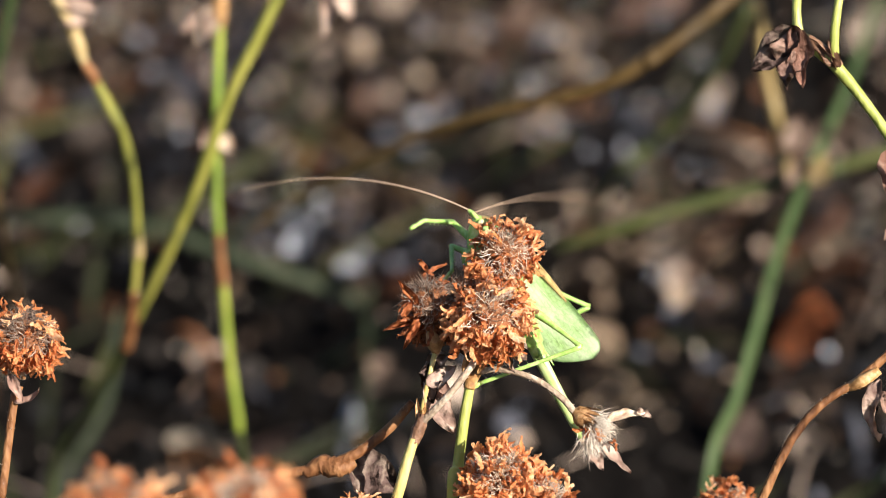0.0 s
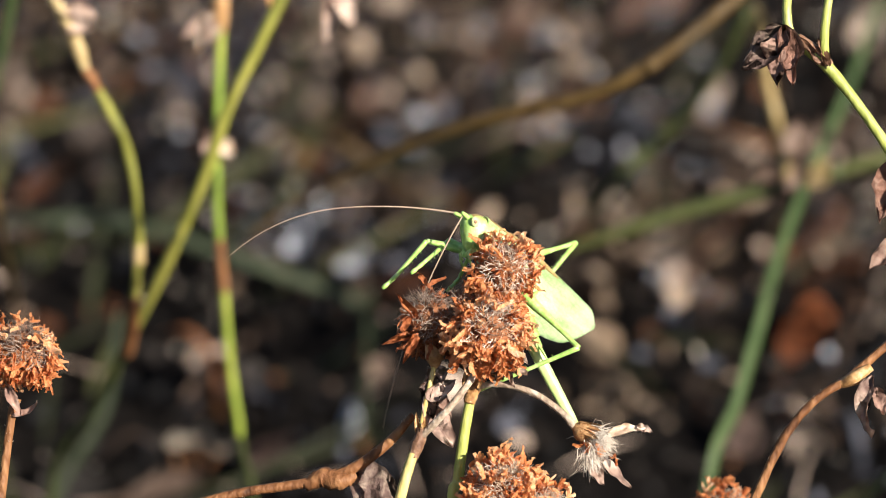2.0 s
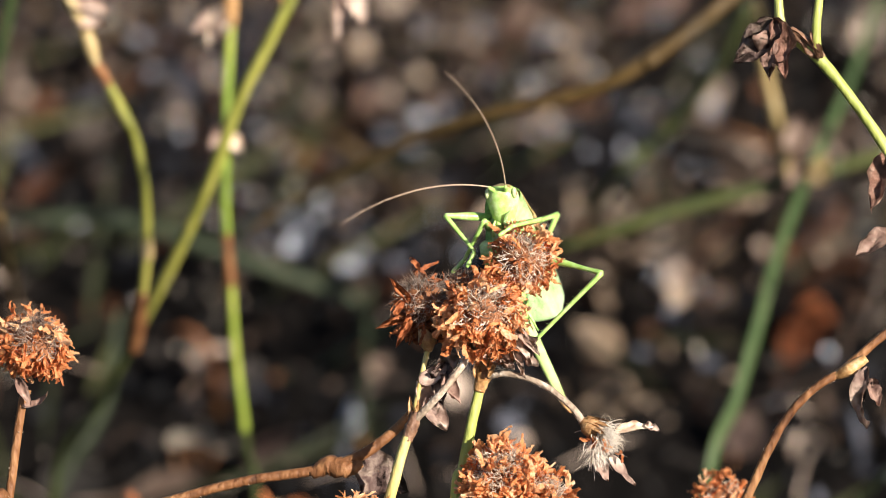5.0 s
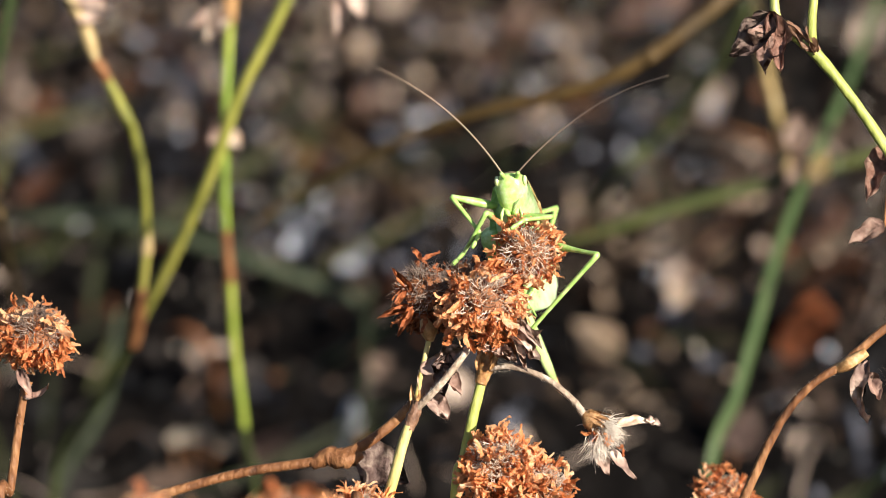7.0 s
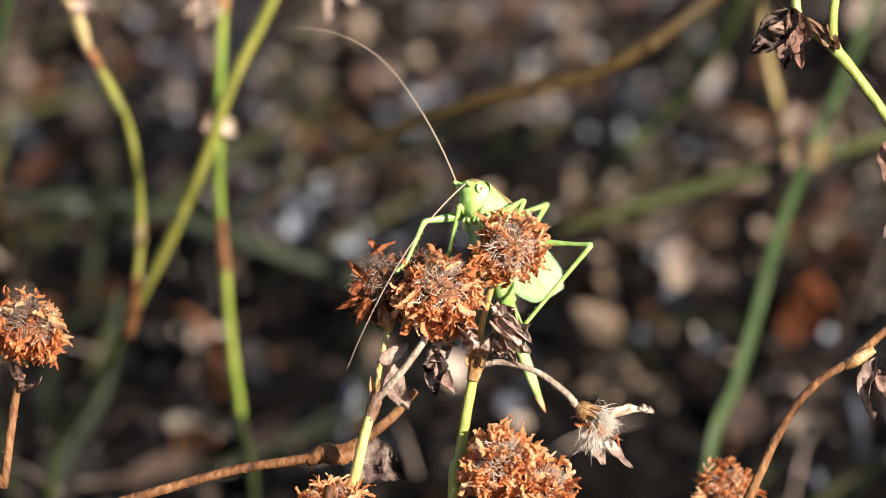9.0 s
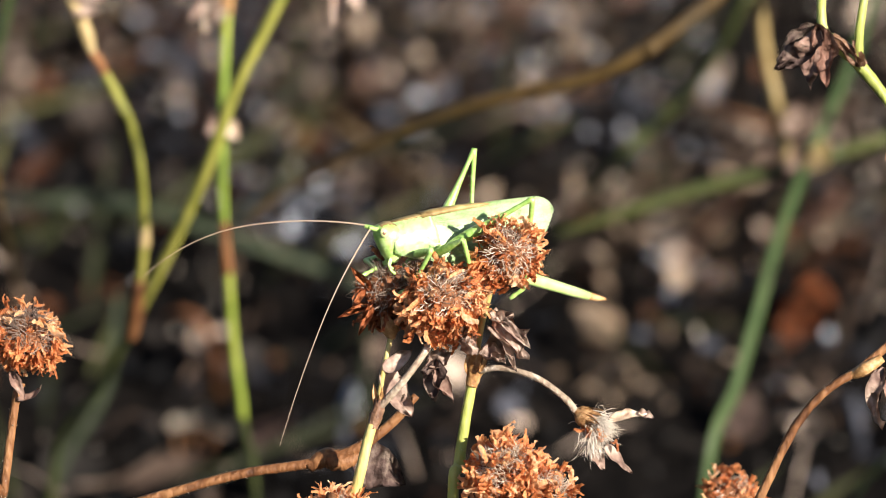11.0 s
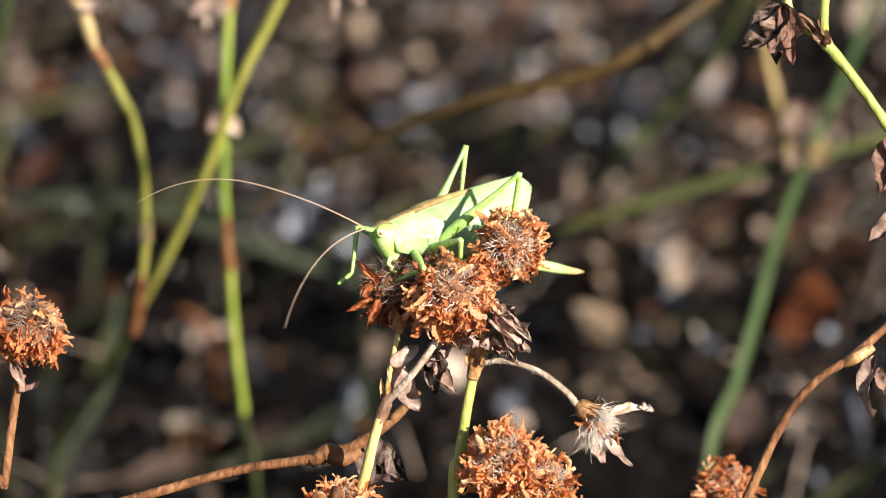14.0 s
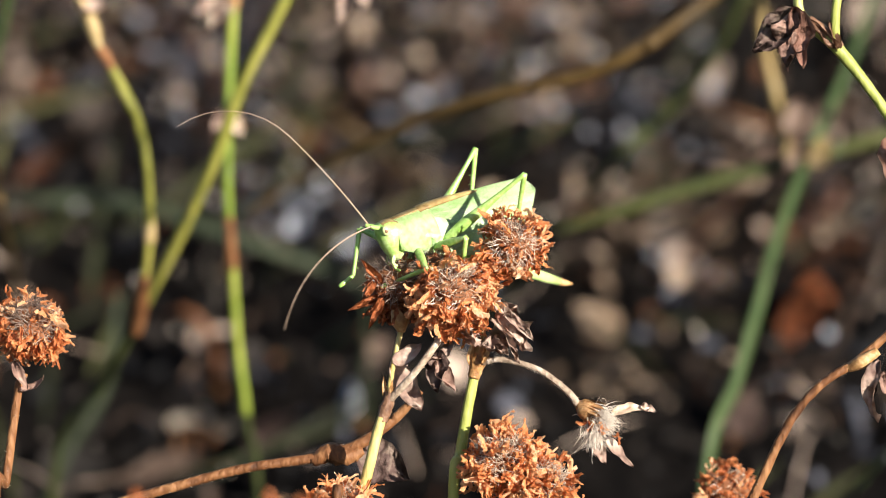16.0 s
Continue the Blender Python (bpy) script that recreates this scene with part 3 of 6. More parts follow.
def brush(name, root, spread, mean, bend, count, lengths, seed):
    """A tuft of bent pale hairs round a point of a withered flower."""
    rng = random.Random(seed)
    bm = bmesh.new()
    for _ in range(count):
        p = at([root[k] + rng.gauss(0, spread[k]) for k in range(3)])
        d = RIGHT * (mean[0] + rng.gauss(0, 0.4)) + RISE * (mean[1] + rng.gauss(0, 0.4)) - AWAY * rng.gauss(0.25, 0.5)
        w = (RIGHT * (bend[0] + rng.gauss(0, 0.5)) + RISE * (bend[1] + rng.gauss(0, 0.5)) - AWAY * rng.gauss(0, 0.4)) * 1.8
        needle(bm, p, d, rng.uniform(*lengths) * 0.001, 0.00007, w)
    tagged(part(name, bm, PALE_AWN, side, "tangled whitish hairs", smooth=False), kind="stuff")


brush("hair_tuft", (26.8, -29.3, -2), (0.7, 0.8, 1.0), (0.75, -0.25), (0.3, -0.6), 420, (2.2, 4.8), 141)
brush("hair_strand", (26.6, -31.2, -2), (0.7, 0.7, 0.8), (0.05, -1.0), (0.1, -0.4), 240, (2.6, 5.6), 142)
for i, (px, pz, ang) in enumerate(((26.2, -30.6, -100), (27.4, -31.2, -60), (28.4, -30.4, -110), (30.6, -32.2, -95), (25.6, -30.0, -140))):
    p = new("floret", FLORETS[i * 3])
    p.parent = side
    d = RIGHT * math.cos(radians(ang)) + RISE * math.sin(radians(ang)) - AWAY * 0.3
    p.matrix_basis = Matrix.LocRotScale(at((px, pz, -3.4)) - ORIGIN[side], d.to_track_quat('Z', 'Y'), (0.4, 0.4, 0.38))
dry_leaf(side, (26.4, -34.2, -2), (28.4, -37.8, -3), 2.6, (0.4, 0.2, 0.9), 0.9, 0.6, 0.35, 143, LEAF_PALE, "tattered_petal")
dry_leaf(side, (29.6, -29.0, -2), (36.6, -27.6, -2), 2.3, (0, 0.7, 0.7), -0.9, 0.5, 0.35, 7, LEAF_CREAM, "tattered_petal")
dry_leaf(side, (34.6, -27.5, -2.2), (37.2, -28.6, -2.6), 2.0, (0.1, 0.6, 0.7), 0.8, 0.5, 0.4, 17, LEAF_PALE, "tattered_petal")
dry_leaf(side, (28.8, -33.2, -2), (33.0, -38.2, -3), 2.9, (0.6, 0.5, 0.6), 0.8, 0.3, 0.25, 8, LEAF_PALE, "tattered_petal")
dry_leaf(tall, (7.8, -17.1, 1), (14.6, -13.4, 0), 5.0, (0.2, 0.5, 0.8), 1.6, 0.7, 0.55, 10, LEAF_PALE)
dry_leaf(tall, (9.6, -11.9, 0), (13.8, -16.5, -2), 4.2, (0.3, 0.4, 0.9), -2.0, 0.8, 0.5, 111, LEAF_BROWN)
dry_leaf(tall, (8.4, -10.9, -1), (12.4, -10.1, -2), 3.4, (0.1, 0.6, 0.7), 1.9, 0.6, 0.5, 114, LEAF_DRY)
dry_leaf(tall, (10.6, -14.6, -3), (15.1, -17.0, -4), 3.0, (0.1, 0.6, 0.7), -1.9, 0.6, 0.5, 11, LEAF_PALE)
dry_leaf(tall, (12.1, -12.9, -2), (15.3, -14.8, -4), 2.4, (-0.3, 0.4, 0.8), 2.4, 0.6, 0.4, 116, LEAF_PALE)
dry_leaf(tall, (6.8, -16.4, -2), (10.3, -17.6, -5), 3.6, (0.1, 0.5, 0.8), 1.6, 0.7, 0.5, 112, LEAF_PALE)
dry_leaf(tall, (6.6, -16.1, -2), (1.6, -15.8, -6), 4.2, (0.1, 0.5, 0.8), 1.8, 0.7, 0.45, 12, LEAF_PALE)
dry_leaf(tall, (6.1, -14.9, -1), (1.6, -12.8, -5), 4.0, (0.1, 0.4, 0.9), 1.2, 0.7, 0.4, 113, LEAF_BROWN)
dry_leaf(tall, (8.2, -12.6, -2), (13.8, -18.8, -4), 2.8, (0.3, 0.5, 0.8), -1.1, 0.9, 0.5, 117, LEAF_PALE)
dry_leaf(tall, (10.8, -11.6, -3), (15.4, -15.6, -4), 2.2, (-0.4, 0.6, 0.7), -1.5, 0.8, 0.45, 118, LEAF_PALE)
dry_leaf(tall, (8.6, -9.6, -2), (11.6, -11.8, -4), 2.4, (0.2, 0.5, 0.8), 1.2, 0.9, 0.6, 119, LEAF_PALE)
dry_leaf(tall, (7.4, -15.6, -2), (11.2, -18.9, -3), 3.0, (0.2, 0.3, 0.9), 0.5, 0.5, 0.5, 120, LEAF_PALE)
dry_leaf(tall, (1.6, -16.7, 0), (-2.9, -19.9, 0), 4.0, (-0.2, 0.3, 0.9), 1.6, 0.7, 0.4, 13, LEAF_PALE)
dry_leaf(tall, (-0.9, -17.9, 0), (-1.2, -25.9, -1), 5.0, (-0.2, 0.3, 0.9), 1.4, 0.8, 0.45, 14, LEAF_DARK)
dry_leaf(tall, (-1.4, -19.9, -1), (1.1, -26.2, -2), 3.6, (0.4, 0.3, 0.9), 1.4, 0.7, 0.4, 115, LEAF_DRY)

# The brown straggling stem behind them
straggler = thing("clover_plant", root_below((-130.8, -69.2, 14)), "dry brown clover stem with a swollen joint and dark crumpled leaf", "dry stem")
base = mm(ORIGIN[straggler])
stem(straggler, [base, (-105.3, -60.5, 14), (-73.6, -50.2, 12), (-55.2, -44.5, 11), (-36.9, -39.4, 10), (-22.7, -37.1, 9), (-14.6, -34.3, 8), (-8.5, -29.7, 8), (-4.4, -25.1, 7)], [1.2, 1.2, 1.1, 0.9, 0.9, 0.9, 1.0, 0.9, 0.7], STEM_BROWN, seed=10, wobble=0.12, hairy=120)
stem(straggler, [(-23.9, -37.9, 9), (-20.6, -36.3, 9), (-17.6, -36.9, 8), (-14.6, -35.8, 8)], [0.9, 1.9, 1.7, 0.8], STEM_BROWN, "joint", seed=11, wobble=0.3)
dry_leaf(straggler, (-16.1, -36.3, 9), (-7.0, -40.9, 10), 9.0, (0.1, 0.3, 0.9), 0.6, 0.4, 0.3, 15, LEAF_DARK)

# Low head before them, and others
low = thing("clover_plant", root_below((11.5, -80.2, -6)), "low withered clover with a ragged orange-brown head", "clover", "withered clover")
base = mm(ORIGIN[low])
stem(low, [base, (11.0, -60.5, -5), (13.0, -43.7, -4)], [1.2, 1.0, 0.9], STEM_BROWN, seed=12)
clover_head(low, (10.3, -37.5, -4), (-0.1, 0.7, 0.7), 0.0066, 170, 480, 0.4, 15, long=1.2, droop=0.0)
clover_head(low, (17.5, -41.7, -4), (0.4, 0.7, 0.6), 0.0058, 150, 260, 0.5, 16, long=1.2, droop=0.0)

left = thing("clover_plant", root_below((-81.0, -76.5, 6)), "withered clover with one rust-brown head on a brown stem", "clover", "withered clover")
base = mm(ORIGIN[left])
stem(left, [base, (-80.0, -56.3, 6), (-78.2, -41.2, 6), (-76.2, -26.1, 6), (-75.2, -22.1, 6)], [1.0, 0.9, 0.85, 0.8, 0.9], STEM_BROWN, seed=13, hairy=60)
clover_head(left, (-74.0, -14.0, 6), (0.3, 0.8, 0.5), 0.0066, 170, 420, 0.35, 17, droop=0.7, dark=True, shag=0.75)
dry_leaf(left, (-75.9, -25.1, 5), (-71.0, -22.8, 4), 2.0, (0, 0.8, 0.6), 1.6, 0.5, 0.15, 18)
dry_leaf(left, (-76.8, -20.0, 4), (-74.3, -24.8, 4), 2.0, (0, 0.3, 0.9), 0.6, 0.5, 0.15, 19)

corner = thing("clover_plant", root_below((-22.3, -75.5, -4)), "low withered clover, its orange petals just showing", "clover", "withered clover")
base = mm(ORIGIN[corner])
stem(corner, [base, (-19.3, -55.6, -4), (-18.3, -46.6, -4)], [1.0, 0.9, 0.9], STEM_BROWN, seed=14)
clover_head(corner, (-18.0, -46.2, -4), (0, 0.9, 0.4), 0.0062, 90, 120, 0.5, 18, droop=-0.2, long=1.2)

right_low = thing("clover_plant", root_below((50.8, -79.4, 34)), "low withered clover with a dark orange head", "clover", "withered clover")
base = mm(ORIGIN[right_low])
stem(right_low, [base, (51.3, -58.4, 34), (51.7, -48.0, 34)], [1.0, 0.9, 0.9], STEM_BROWN, seed=15)
clover_head(right_low, (51.7, -44.0, 34), (0, 0.7, 0.6), 0.0058, 90, 60, 0.8, 19, droop=0.0)

# Brown stem with a joint and curled leaves
bent = thing("clover_plant", root_below((42.0, -86.8, 8)), "bent brown clover stem with a joint and curled pale leaf", "dry stem")
base = mm(ORIGIN[bent])
stem(bent, [base, (46.6, -69.6, 8), (50.3, -52.5, 8), (55.1, -40.8, 7), (60.6, -29.1, 6), (66.0, -22.6, 5), (72.1, -18.5, 5), (79.1, -12.5, 5), (87.2, -8.0, 5)], [1.0, 1.0, 0.9, 0.85, 0.8, 0.75, 0.8, 0.8, 0.7], STEM_BROWN, seed=16, wobble=0.2, hairy=90)
stem(bent, [(70.6, -19.7, 5), (72.8, -18.6, 4), (75.8, -16.6, 4)], [0.8, 1.35, 0.8], SHEATH, "sheath", seed=17)
dry_leaf(bent, (75.9, -18.2, 3), (74.3, -28.2, 2), 3.4, (-0.6, 0.2, 0.8), -1.8, 0.7, 0.45, 20, LEAF_PALE)
dry_leaf(bent, (76.3, -20.0, 2), (77.5, -24.9, 1), 3.0, (0.3, 0.2, 0.9), 1.5, 0.7, 0.4, 27, LEAF_DRY)
dry_leaf(bent, (76.0, -18.5, 4), (75.0, -24.0, 4), 2.8, (-0.6, 0.2, 0.8), -0.9, 0.8, 0.2, 21, LEAF_DARK)

# Green stem with a joint and a dark dry leaf, leaning in
arching = thing("clover_plant", root_below((112.2, -46.1, 4)), "arching green clover stem with forked joint and dark dry leaf", "clover")
base = mm(ORIGIN[arching])
stem(arching, [base, (102.0, -18.0, 3), (86.8, 8.1, 2), (77.7, 22.6, 1), (71.6, 31.1, 0), (65.6, 38.1, 0), (61.1, 41.6, 0), (59.8, 45.1, 0), (60.1, 56.1, 0), (60.8, 74.3, 2)], [1.2, 1.1, 1.0, 0.95, 0.9, 1.2, 1.1, 0.85, 0.7, 0.5], STEM_GREEN, seed=18, wobble=0.15, hairy=60)
stem(arching, [(66.6, 37.3, 0), (66.3, 41.0, -1), (66.7, 46.0, -1), (68.6, 59.1, 0)], [0.8, 0.8, 0.75, 0.6], STEM_GREEN, "branch", seed=19)
stem(arching, [(67.2, 36.7, 0), (64.4, 39.5, 0), (61.6, 41.9, 0)], [1.1, 1.25, 0.95], SHEATH_PINK, "sheath", seed=20, wobble=0.35)
dry_leaf(arching, (67.0, 36.8, -1.2), (61.6, 42.2, -1.4), 2.2, (-0.4, -0.3, 0.9), 0.4, 0.8, 0.5, 121, SHEATH_PINK, "sheath_lobe")
dry_leaf(arching, (66.8, 36.4, -0.8), (65.2, 41.4, -1.4), 1.8, (0.3, 0.2, 0.9), -0.4, 0.8, 0.5, 122, SHEATH_PINK, "sheath_lobe")
dry_leaf(arching, (60.0, 43.5, -1), (58.4, 33.4, -2), 7.5, (-0.3, 0.2, 0.9), 0.9, 0.6, 0.45, 22, LEAF_DRY)
dry_leaf(arching, (60.0, 43.5, -1), (52.2, 36.0, -1), 6.5, (-0.3, 0.2, 0.9), 1.2, 0.6, 0.5, 23, LEAF_DARK)
dry_leaf(arching, (59.2, 44.0, -2), (60.6, 33.6, -4), 4.2, (-0.3, 0.2, 0.9), 0.8, 0.6, 0.4, 24, LEAF_BROWN)
hang = thing("hanging_leaf", at((79.0, 24.2, 4)), "curled dry leaf hanging on a thread of stem", "dry leaf")
dry_leaf(hang, (79.5, 20.2, 4), (76.4, 9.6, 3), 5.0, (-0.3, 0.2, 0.9), 0.6, 0.8, 0.35, 25, LEAF_BROWN)
dry_leaf(hang, (79.5, 6.1, 4), (73.9, 1.1, 3), 4.2, (-0.3, 0.2, 0.9), 1.2, 0.6, 0.3, 26, LEAF_DRY)
stem(hang, [(81.0, 29.3, 4), (80.2, 19.2, 4), (79.8, 5.1, 4)], [0.3, 0.3, 0.25], STEM_BROWN, seed=21)

# Out-of-focus stalks and blades on the far side
slant = thing("stalk", root_below((-95.4, -55.9, 250)), "slanting yellow-green stalk with a bent side branch and dry joints", "stem", "tall stalks")
# The lower length takes the green darkened for shade.
stem(slant, [mm(ORIGIN[slant])] + [(-90.8, -49.0, 244), (-77.9, -30.9, 217), (-67.0, -13.1, 190)], [1.1, 1.1, 1.2, 1.35], STALK_SHADED, "stem_base", seed=29)
stem(slant, [(-67.0, -13.1, 190), (-58.4, 1.3, 174), (-49.7, 18.3, 160), (-43.2, 35.1, 153), (-37.7, 45.5, 149), (-30.4, 59.9, 146), (-21.9, 79.9, 142)], [1.2, 1.25, 1.3, 1.35, 1.4, 1.35], STALK_OLIVE, seed=30)
stem(slant, [(-67.2, -14.7, 180), (-64.9, -4.8, 171), (-63.6, 5.0, 164), (-63.6, 15.9, 158), (-64.8, 24.3, 156), (-66.5, 30.3, 153), (-68.6, 34.4, 151)], [0.85, 0.9, 0.95, 0.9, 1.0, 0.95, 0.8], STALK_OLIVE, "branch", seed=32)
stem(slant, [(-66.3, 29.5, 152), (-68.5, 34.1, 151), (-71.3, 39.5, 149)], [1.15, 1.2, 1.0], STALK_OLIVE, "branch_sheath", seed=33)
stem(slant, [(-63.6, 1.6, 165), (-63.6, 5.0, 164), (-63.6, 8.4, 163)], [1.25, 1.15, 1.0], STALK_YELLOW, "branch_sheath", seed=133)
stem(slant, [(-73.3, 42.8, 147), (-74.2, 46.2, 146), (-75.7, 50.3, 146), (-78.3, 55.6, 145), (-82.3, 63.4, 145)], [0.9, 1.5, 1.45, 1.2, 1.0], STALK_YELLOW, "branch", seed=34)
stem(slant, [(-70.7, 38.4, 149), (-72.2, 41.2, 148), (-73.5, 43.2, 147)], [1.0, 1.25, 0.95], STEM_BROWN, "joint", seed=35)
stem(slant, [(-65.1, -6.1, 171), (-66.5, -12.2, 178), (-68.1, -18.6, 185)], [1.0, 1.7, 1.4], STEM_BROWN, "joint", seed=36)
dry_leaf(slant, (-76.9, 52.1, 145), (-70.6, 50.4, 143), 4.6, (0.2, 0.3, 0.9), 0.9, 0.5, 0.25, 41, LEAF_PALE)
dry_leaf(slant, (-77.5, 55.0, 145), (-70.8, 54.0, 143), 4.2, (0.2, 0.5, 0.8), -0.9, 0.5, 0.25, 42, LEAF_PALE)
dry_leaf(slant, (-33.5, 55.2, 147), (-30.4, 62.4, 147), 4.5, (0.2, 0.3, 0.9), 0.5, 0.5, 0.2, 43, SHEATH, "sheath")

upright = thing("stalk", root_below((-41.8, -59.6, 223)), "upright green stalk with brown joints and shrivelled pale leaves", "stem", "tall stalks")
# Shade low on this stalk is likewise put into its colour.
stem(upright, [mm(ORIGIN[upright])] + [(-42.6, -54.2, 220), (-44.3, -42.4, 214), (-44.9, -37.0, 211)], [0.9, 0.9, 0.9, 0.95], STALK_SHADED, "stem_base", seed=137)
stem(upright, [(-44.9, -37.4, 211), (-45.3, -31.9, 208), (-46.5, -20.2, 203), (-47.2, -3.6, 196)], [0.95, 0.95, 0.88, 0.82], STALK, seed=37)
stem(upright, [(-47.2, -4.4, 196), (-47.6, 1.4, 194), (-47.9, 7.1, 192)], [0.98, 1.05, 0.93], STEM_BROWN, "joint", seed=38)
stem(upright, [(-47.9, 6.7, 192), (-48.1, 15.2, 190), (-48.0, 25.7, 188), (-47.4, 40.1, 186), (-46.6, 53.7, 184)], [0.82, 0.92, 0.95, 0.95, 0.92], STALK, "upper_stem", seed=39)
stem(upright, [(-46.7, 53.0, 184), (-46.5, 58.7, 183), (-45.8, 72.3, 182)], [1.3, 1.7, 1.4], SHEATH, "sheath", seed=40)
dry_leaf(upright, (-48.2, 28.3, 187), (-49.9, 31.3, 185), 4.2, (-0.3, 0.3, 0.9), 0.8, 0.6, 0.25, 44, LEAF_PALE)
dry_leaf(upright, (-48.0, 28.3, 187), (-44.4, 25.1, 185), 4.8, (0.3, 0.3, 0.9), 0.8, 0.6, 0.25, 45, LEAF_CREAM)
dry_leaf(upright, (-48.6, 29.5, 187), (-50.7, 25.8, 185), 3.2, (-0.3, 0.3, 0.9), 0.8, 0.6, 0.25, 144, LEAF_PALE)
dry_leaf(upright, (-47.2, 56.8, 184), (-51.3, 49.2, 182), 5.5, (-0.2, 0.3, 0.9), 0.8, 0.6, 0.25, 46, LEAF_CREAM)
dry_leaf(upright, (-47.5, 57.4, 184), (-54.6, 51.1, 182), 4.2, (-0.2, 0.3, 0.9), 0.8, 0.6, 0.25, 47, LEAF_PALE)
dry_leaf(upright, (-48.2, 56.2, 184), (-49.0, 49.2, 181), 4.0, (0.2, 0.3, 0.9), 0.8, 0.6, 0.25, 145, LEAF_PALE)


def blade(root, pts, widths, material, label, seed, flat=0.35):
    t = thing("grass_blade", at(root), label, "grass blade", "grass blades")
    bm = bmesh.new()
    tube(bm, [at(root)] + [at(p) for p in pts], [widths[0] * 0.0005] + [w * 0.0005 for w in widths], 8, 8, 0.08, flat, seed=seed)
    ob = part("blade", bm, material, t)
    line = curve_points([at(root)] + [at(p) for p in pts], 8)
    n = len(line)
    bm = bmesh.new()
    tube(bm, line[: max(3, n // 10)], [widths[0] * 0.00062, widths[0] * 0.00056], 8, 1, 0.06, flat, smooth=False, seed=seed + 1)
    part("leaf_sheath", bm, STEM_BROWN, t, "dry brown sheath at the base")
    bm = bmesh.new()
    k = n // 2
    tube(bm, line[k - 1:k + 2], [widths[len(widths) // 2] * 0.00052] * 3, 8, 1, 0.1, flat, smooth=False, seed=seed + 2)
    part("joint", bm, material, t)
    return t


blade(mm(root_below((55.7, -58.6, 196))), [(59.1, -51.2, 200), (66.5, -30.7, 212), (72.3, -14.2, 224), (78.5, 3.4, 240), (87.6, 22.4, 262), (99.2, 43.8, 288), (109.9, 68.1, 310)], [3.8, 4.0, 4.0, 3.8, 3.6, 3.4, 2.8], GRASS, "broad green grass blade standing in the litter", 33)
blade((204.3, -19.2, 458), [(143.0, 48.8, 210), (116.2, 80.0, 200), (83.6, 74.2, 190), (58.2, 55.0, 185), (45.7, 45.7, 185), (32.1, 39.0, 190), (9.6, 34.1, 200), (-10.8, 27.4, 215), (-34.7, 15.6, 235), (-45.5, 8.1, 240)], [3.4, 3.6, 3.6, 3.6, 3.4, 3.4, 3.2, 2.8, 2.4, 1.6, 0.8], STRAW, "long olive-brown straw leaning over the litter", 34, 0.8)
blade((193.0, -28.4, 438), [(137.3, 35.9, 262), (121.1, 31.9, 262), (102.2, 26.1, 262), (83.4, 20.7, 264), (61.9, 15.3, 266), (43.0, 9.4, 268), (26.7, 4.2, 272)], [3.4, 3.6, 3.6, 3.6, 3.6, 3.2, 1.2], STRAW_GREEN, "long olive-green straw leaning over the litter", 35, 0.8)
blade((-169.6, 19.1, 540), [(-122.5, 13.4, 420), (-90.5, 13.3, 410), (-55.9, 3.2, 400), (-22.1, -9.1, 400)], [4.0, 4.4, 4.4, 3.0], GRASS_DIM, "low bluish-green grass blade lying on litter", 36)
blade((38.2, 6.9, 514), [(44.0, 22.8, 345), (53.0, 31.3, 335), (61.9, 40.3, 325), (69.1, 50.6, 315), (76.2, 65.0, 305)], [4.2, 4.4, 4.4, 4.2, 4.0], STRAW_GREEN, "thin olive-green blade leaning over litter", 50, 0.6)
blade((98.0, 10.0, 521), [(86.4, 15.6, 300), (83.1, 28.5, 285), (80.5, 37.1, 275), (77.5, 46.9, 265), (74.6, 63.2, 255)], [2.4, 2.6, 2.8, 2.8, 2.4], STALK_YELLOW, "straw-coloured upright stalk in the litter", 51, 0.9)
node = thing("stalk_node", at((87.0, 20.4, 262)), "pale pinkish shrivelled leaves at a crossing of stalks", "dry leaf")
dry_leaf(node, (86.4, 19.0, 260), (83.8, 26.3, 256), 8.0, (-0.2, 0.3, 0.9), 0.7, 0.5, 0.25, 151, LEAF_PALE)
dry_leaf(node, (82.9, 27.7, 258), (84.4, 36.4, 256), 6.5, (0.2, 0.3, 0.9), 0.9, 0.5, 0.25, 152, LEAF_PALE)
dry_leaf(node, (88.0, 20.1, 258), (91.1, 26.3, 256), 6.0, (0.3, 0.4, 0.8), -0.6, 0.5, 0.2, 153, STALK_YELLOW, "sheath")
dry_leaf(node, (84.4, 20.4, 260), (83.6, 12.9, 258), 5.0, (-0.3, 0.3, 0.9), 0.6, 0.6, 0.2, 154, LEAF_DRY)
blade((62.8, 51.0, 609), [(76.0, 41.7, 470), (97.9, 32.8, 440)], [2.2, 2.4, 2.0], STEM_BROWN, "thin brown twig lying on the litter", 52, 0.9)
blade((6.2, 19.1, 540), [(18.4, 27.2, 440), (35.3, 36.1, 420)], [2.6, 3.2, 2.2], STRAW_GREEN, "short olive-green blade in the litter", 53, 0.5)
blade((95.3, -75.4, 338), [(97.3, -55.4, 240), (104.6, -42.2, 210)], [2.6, 3.2, 2.6], GRASS, "short green grass blade near the soil", 54)
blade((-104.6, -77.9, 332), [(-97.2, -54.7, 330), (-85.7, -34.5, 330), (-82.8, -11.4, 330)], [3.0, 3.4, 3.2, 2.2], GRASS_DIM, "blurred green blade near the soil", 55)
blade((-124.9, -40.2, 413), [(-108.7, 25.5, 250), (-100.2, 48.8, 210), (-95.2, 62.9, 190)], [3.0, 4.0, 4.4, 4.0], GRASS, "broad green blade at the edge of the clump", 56)
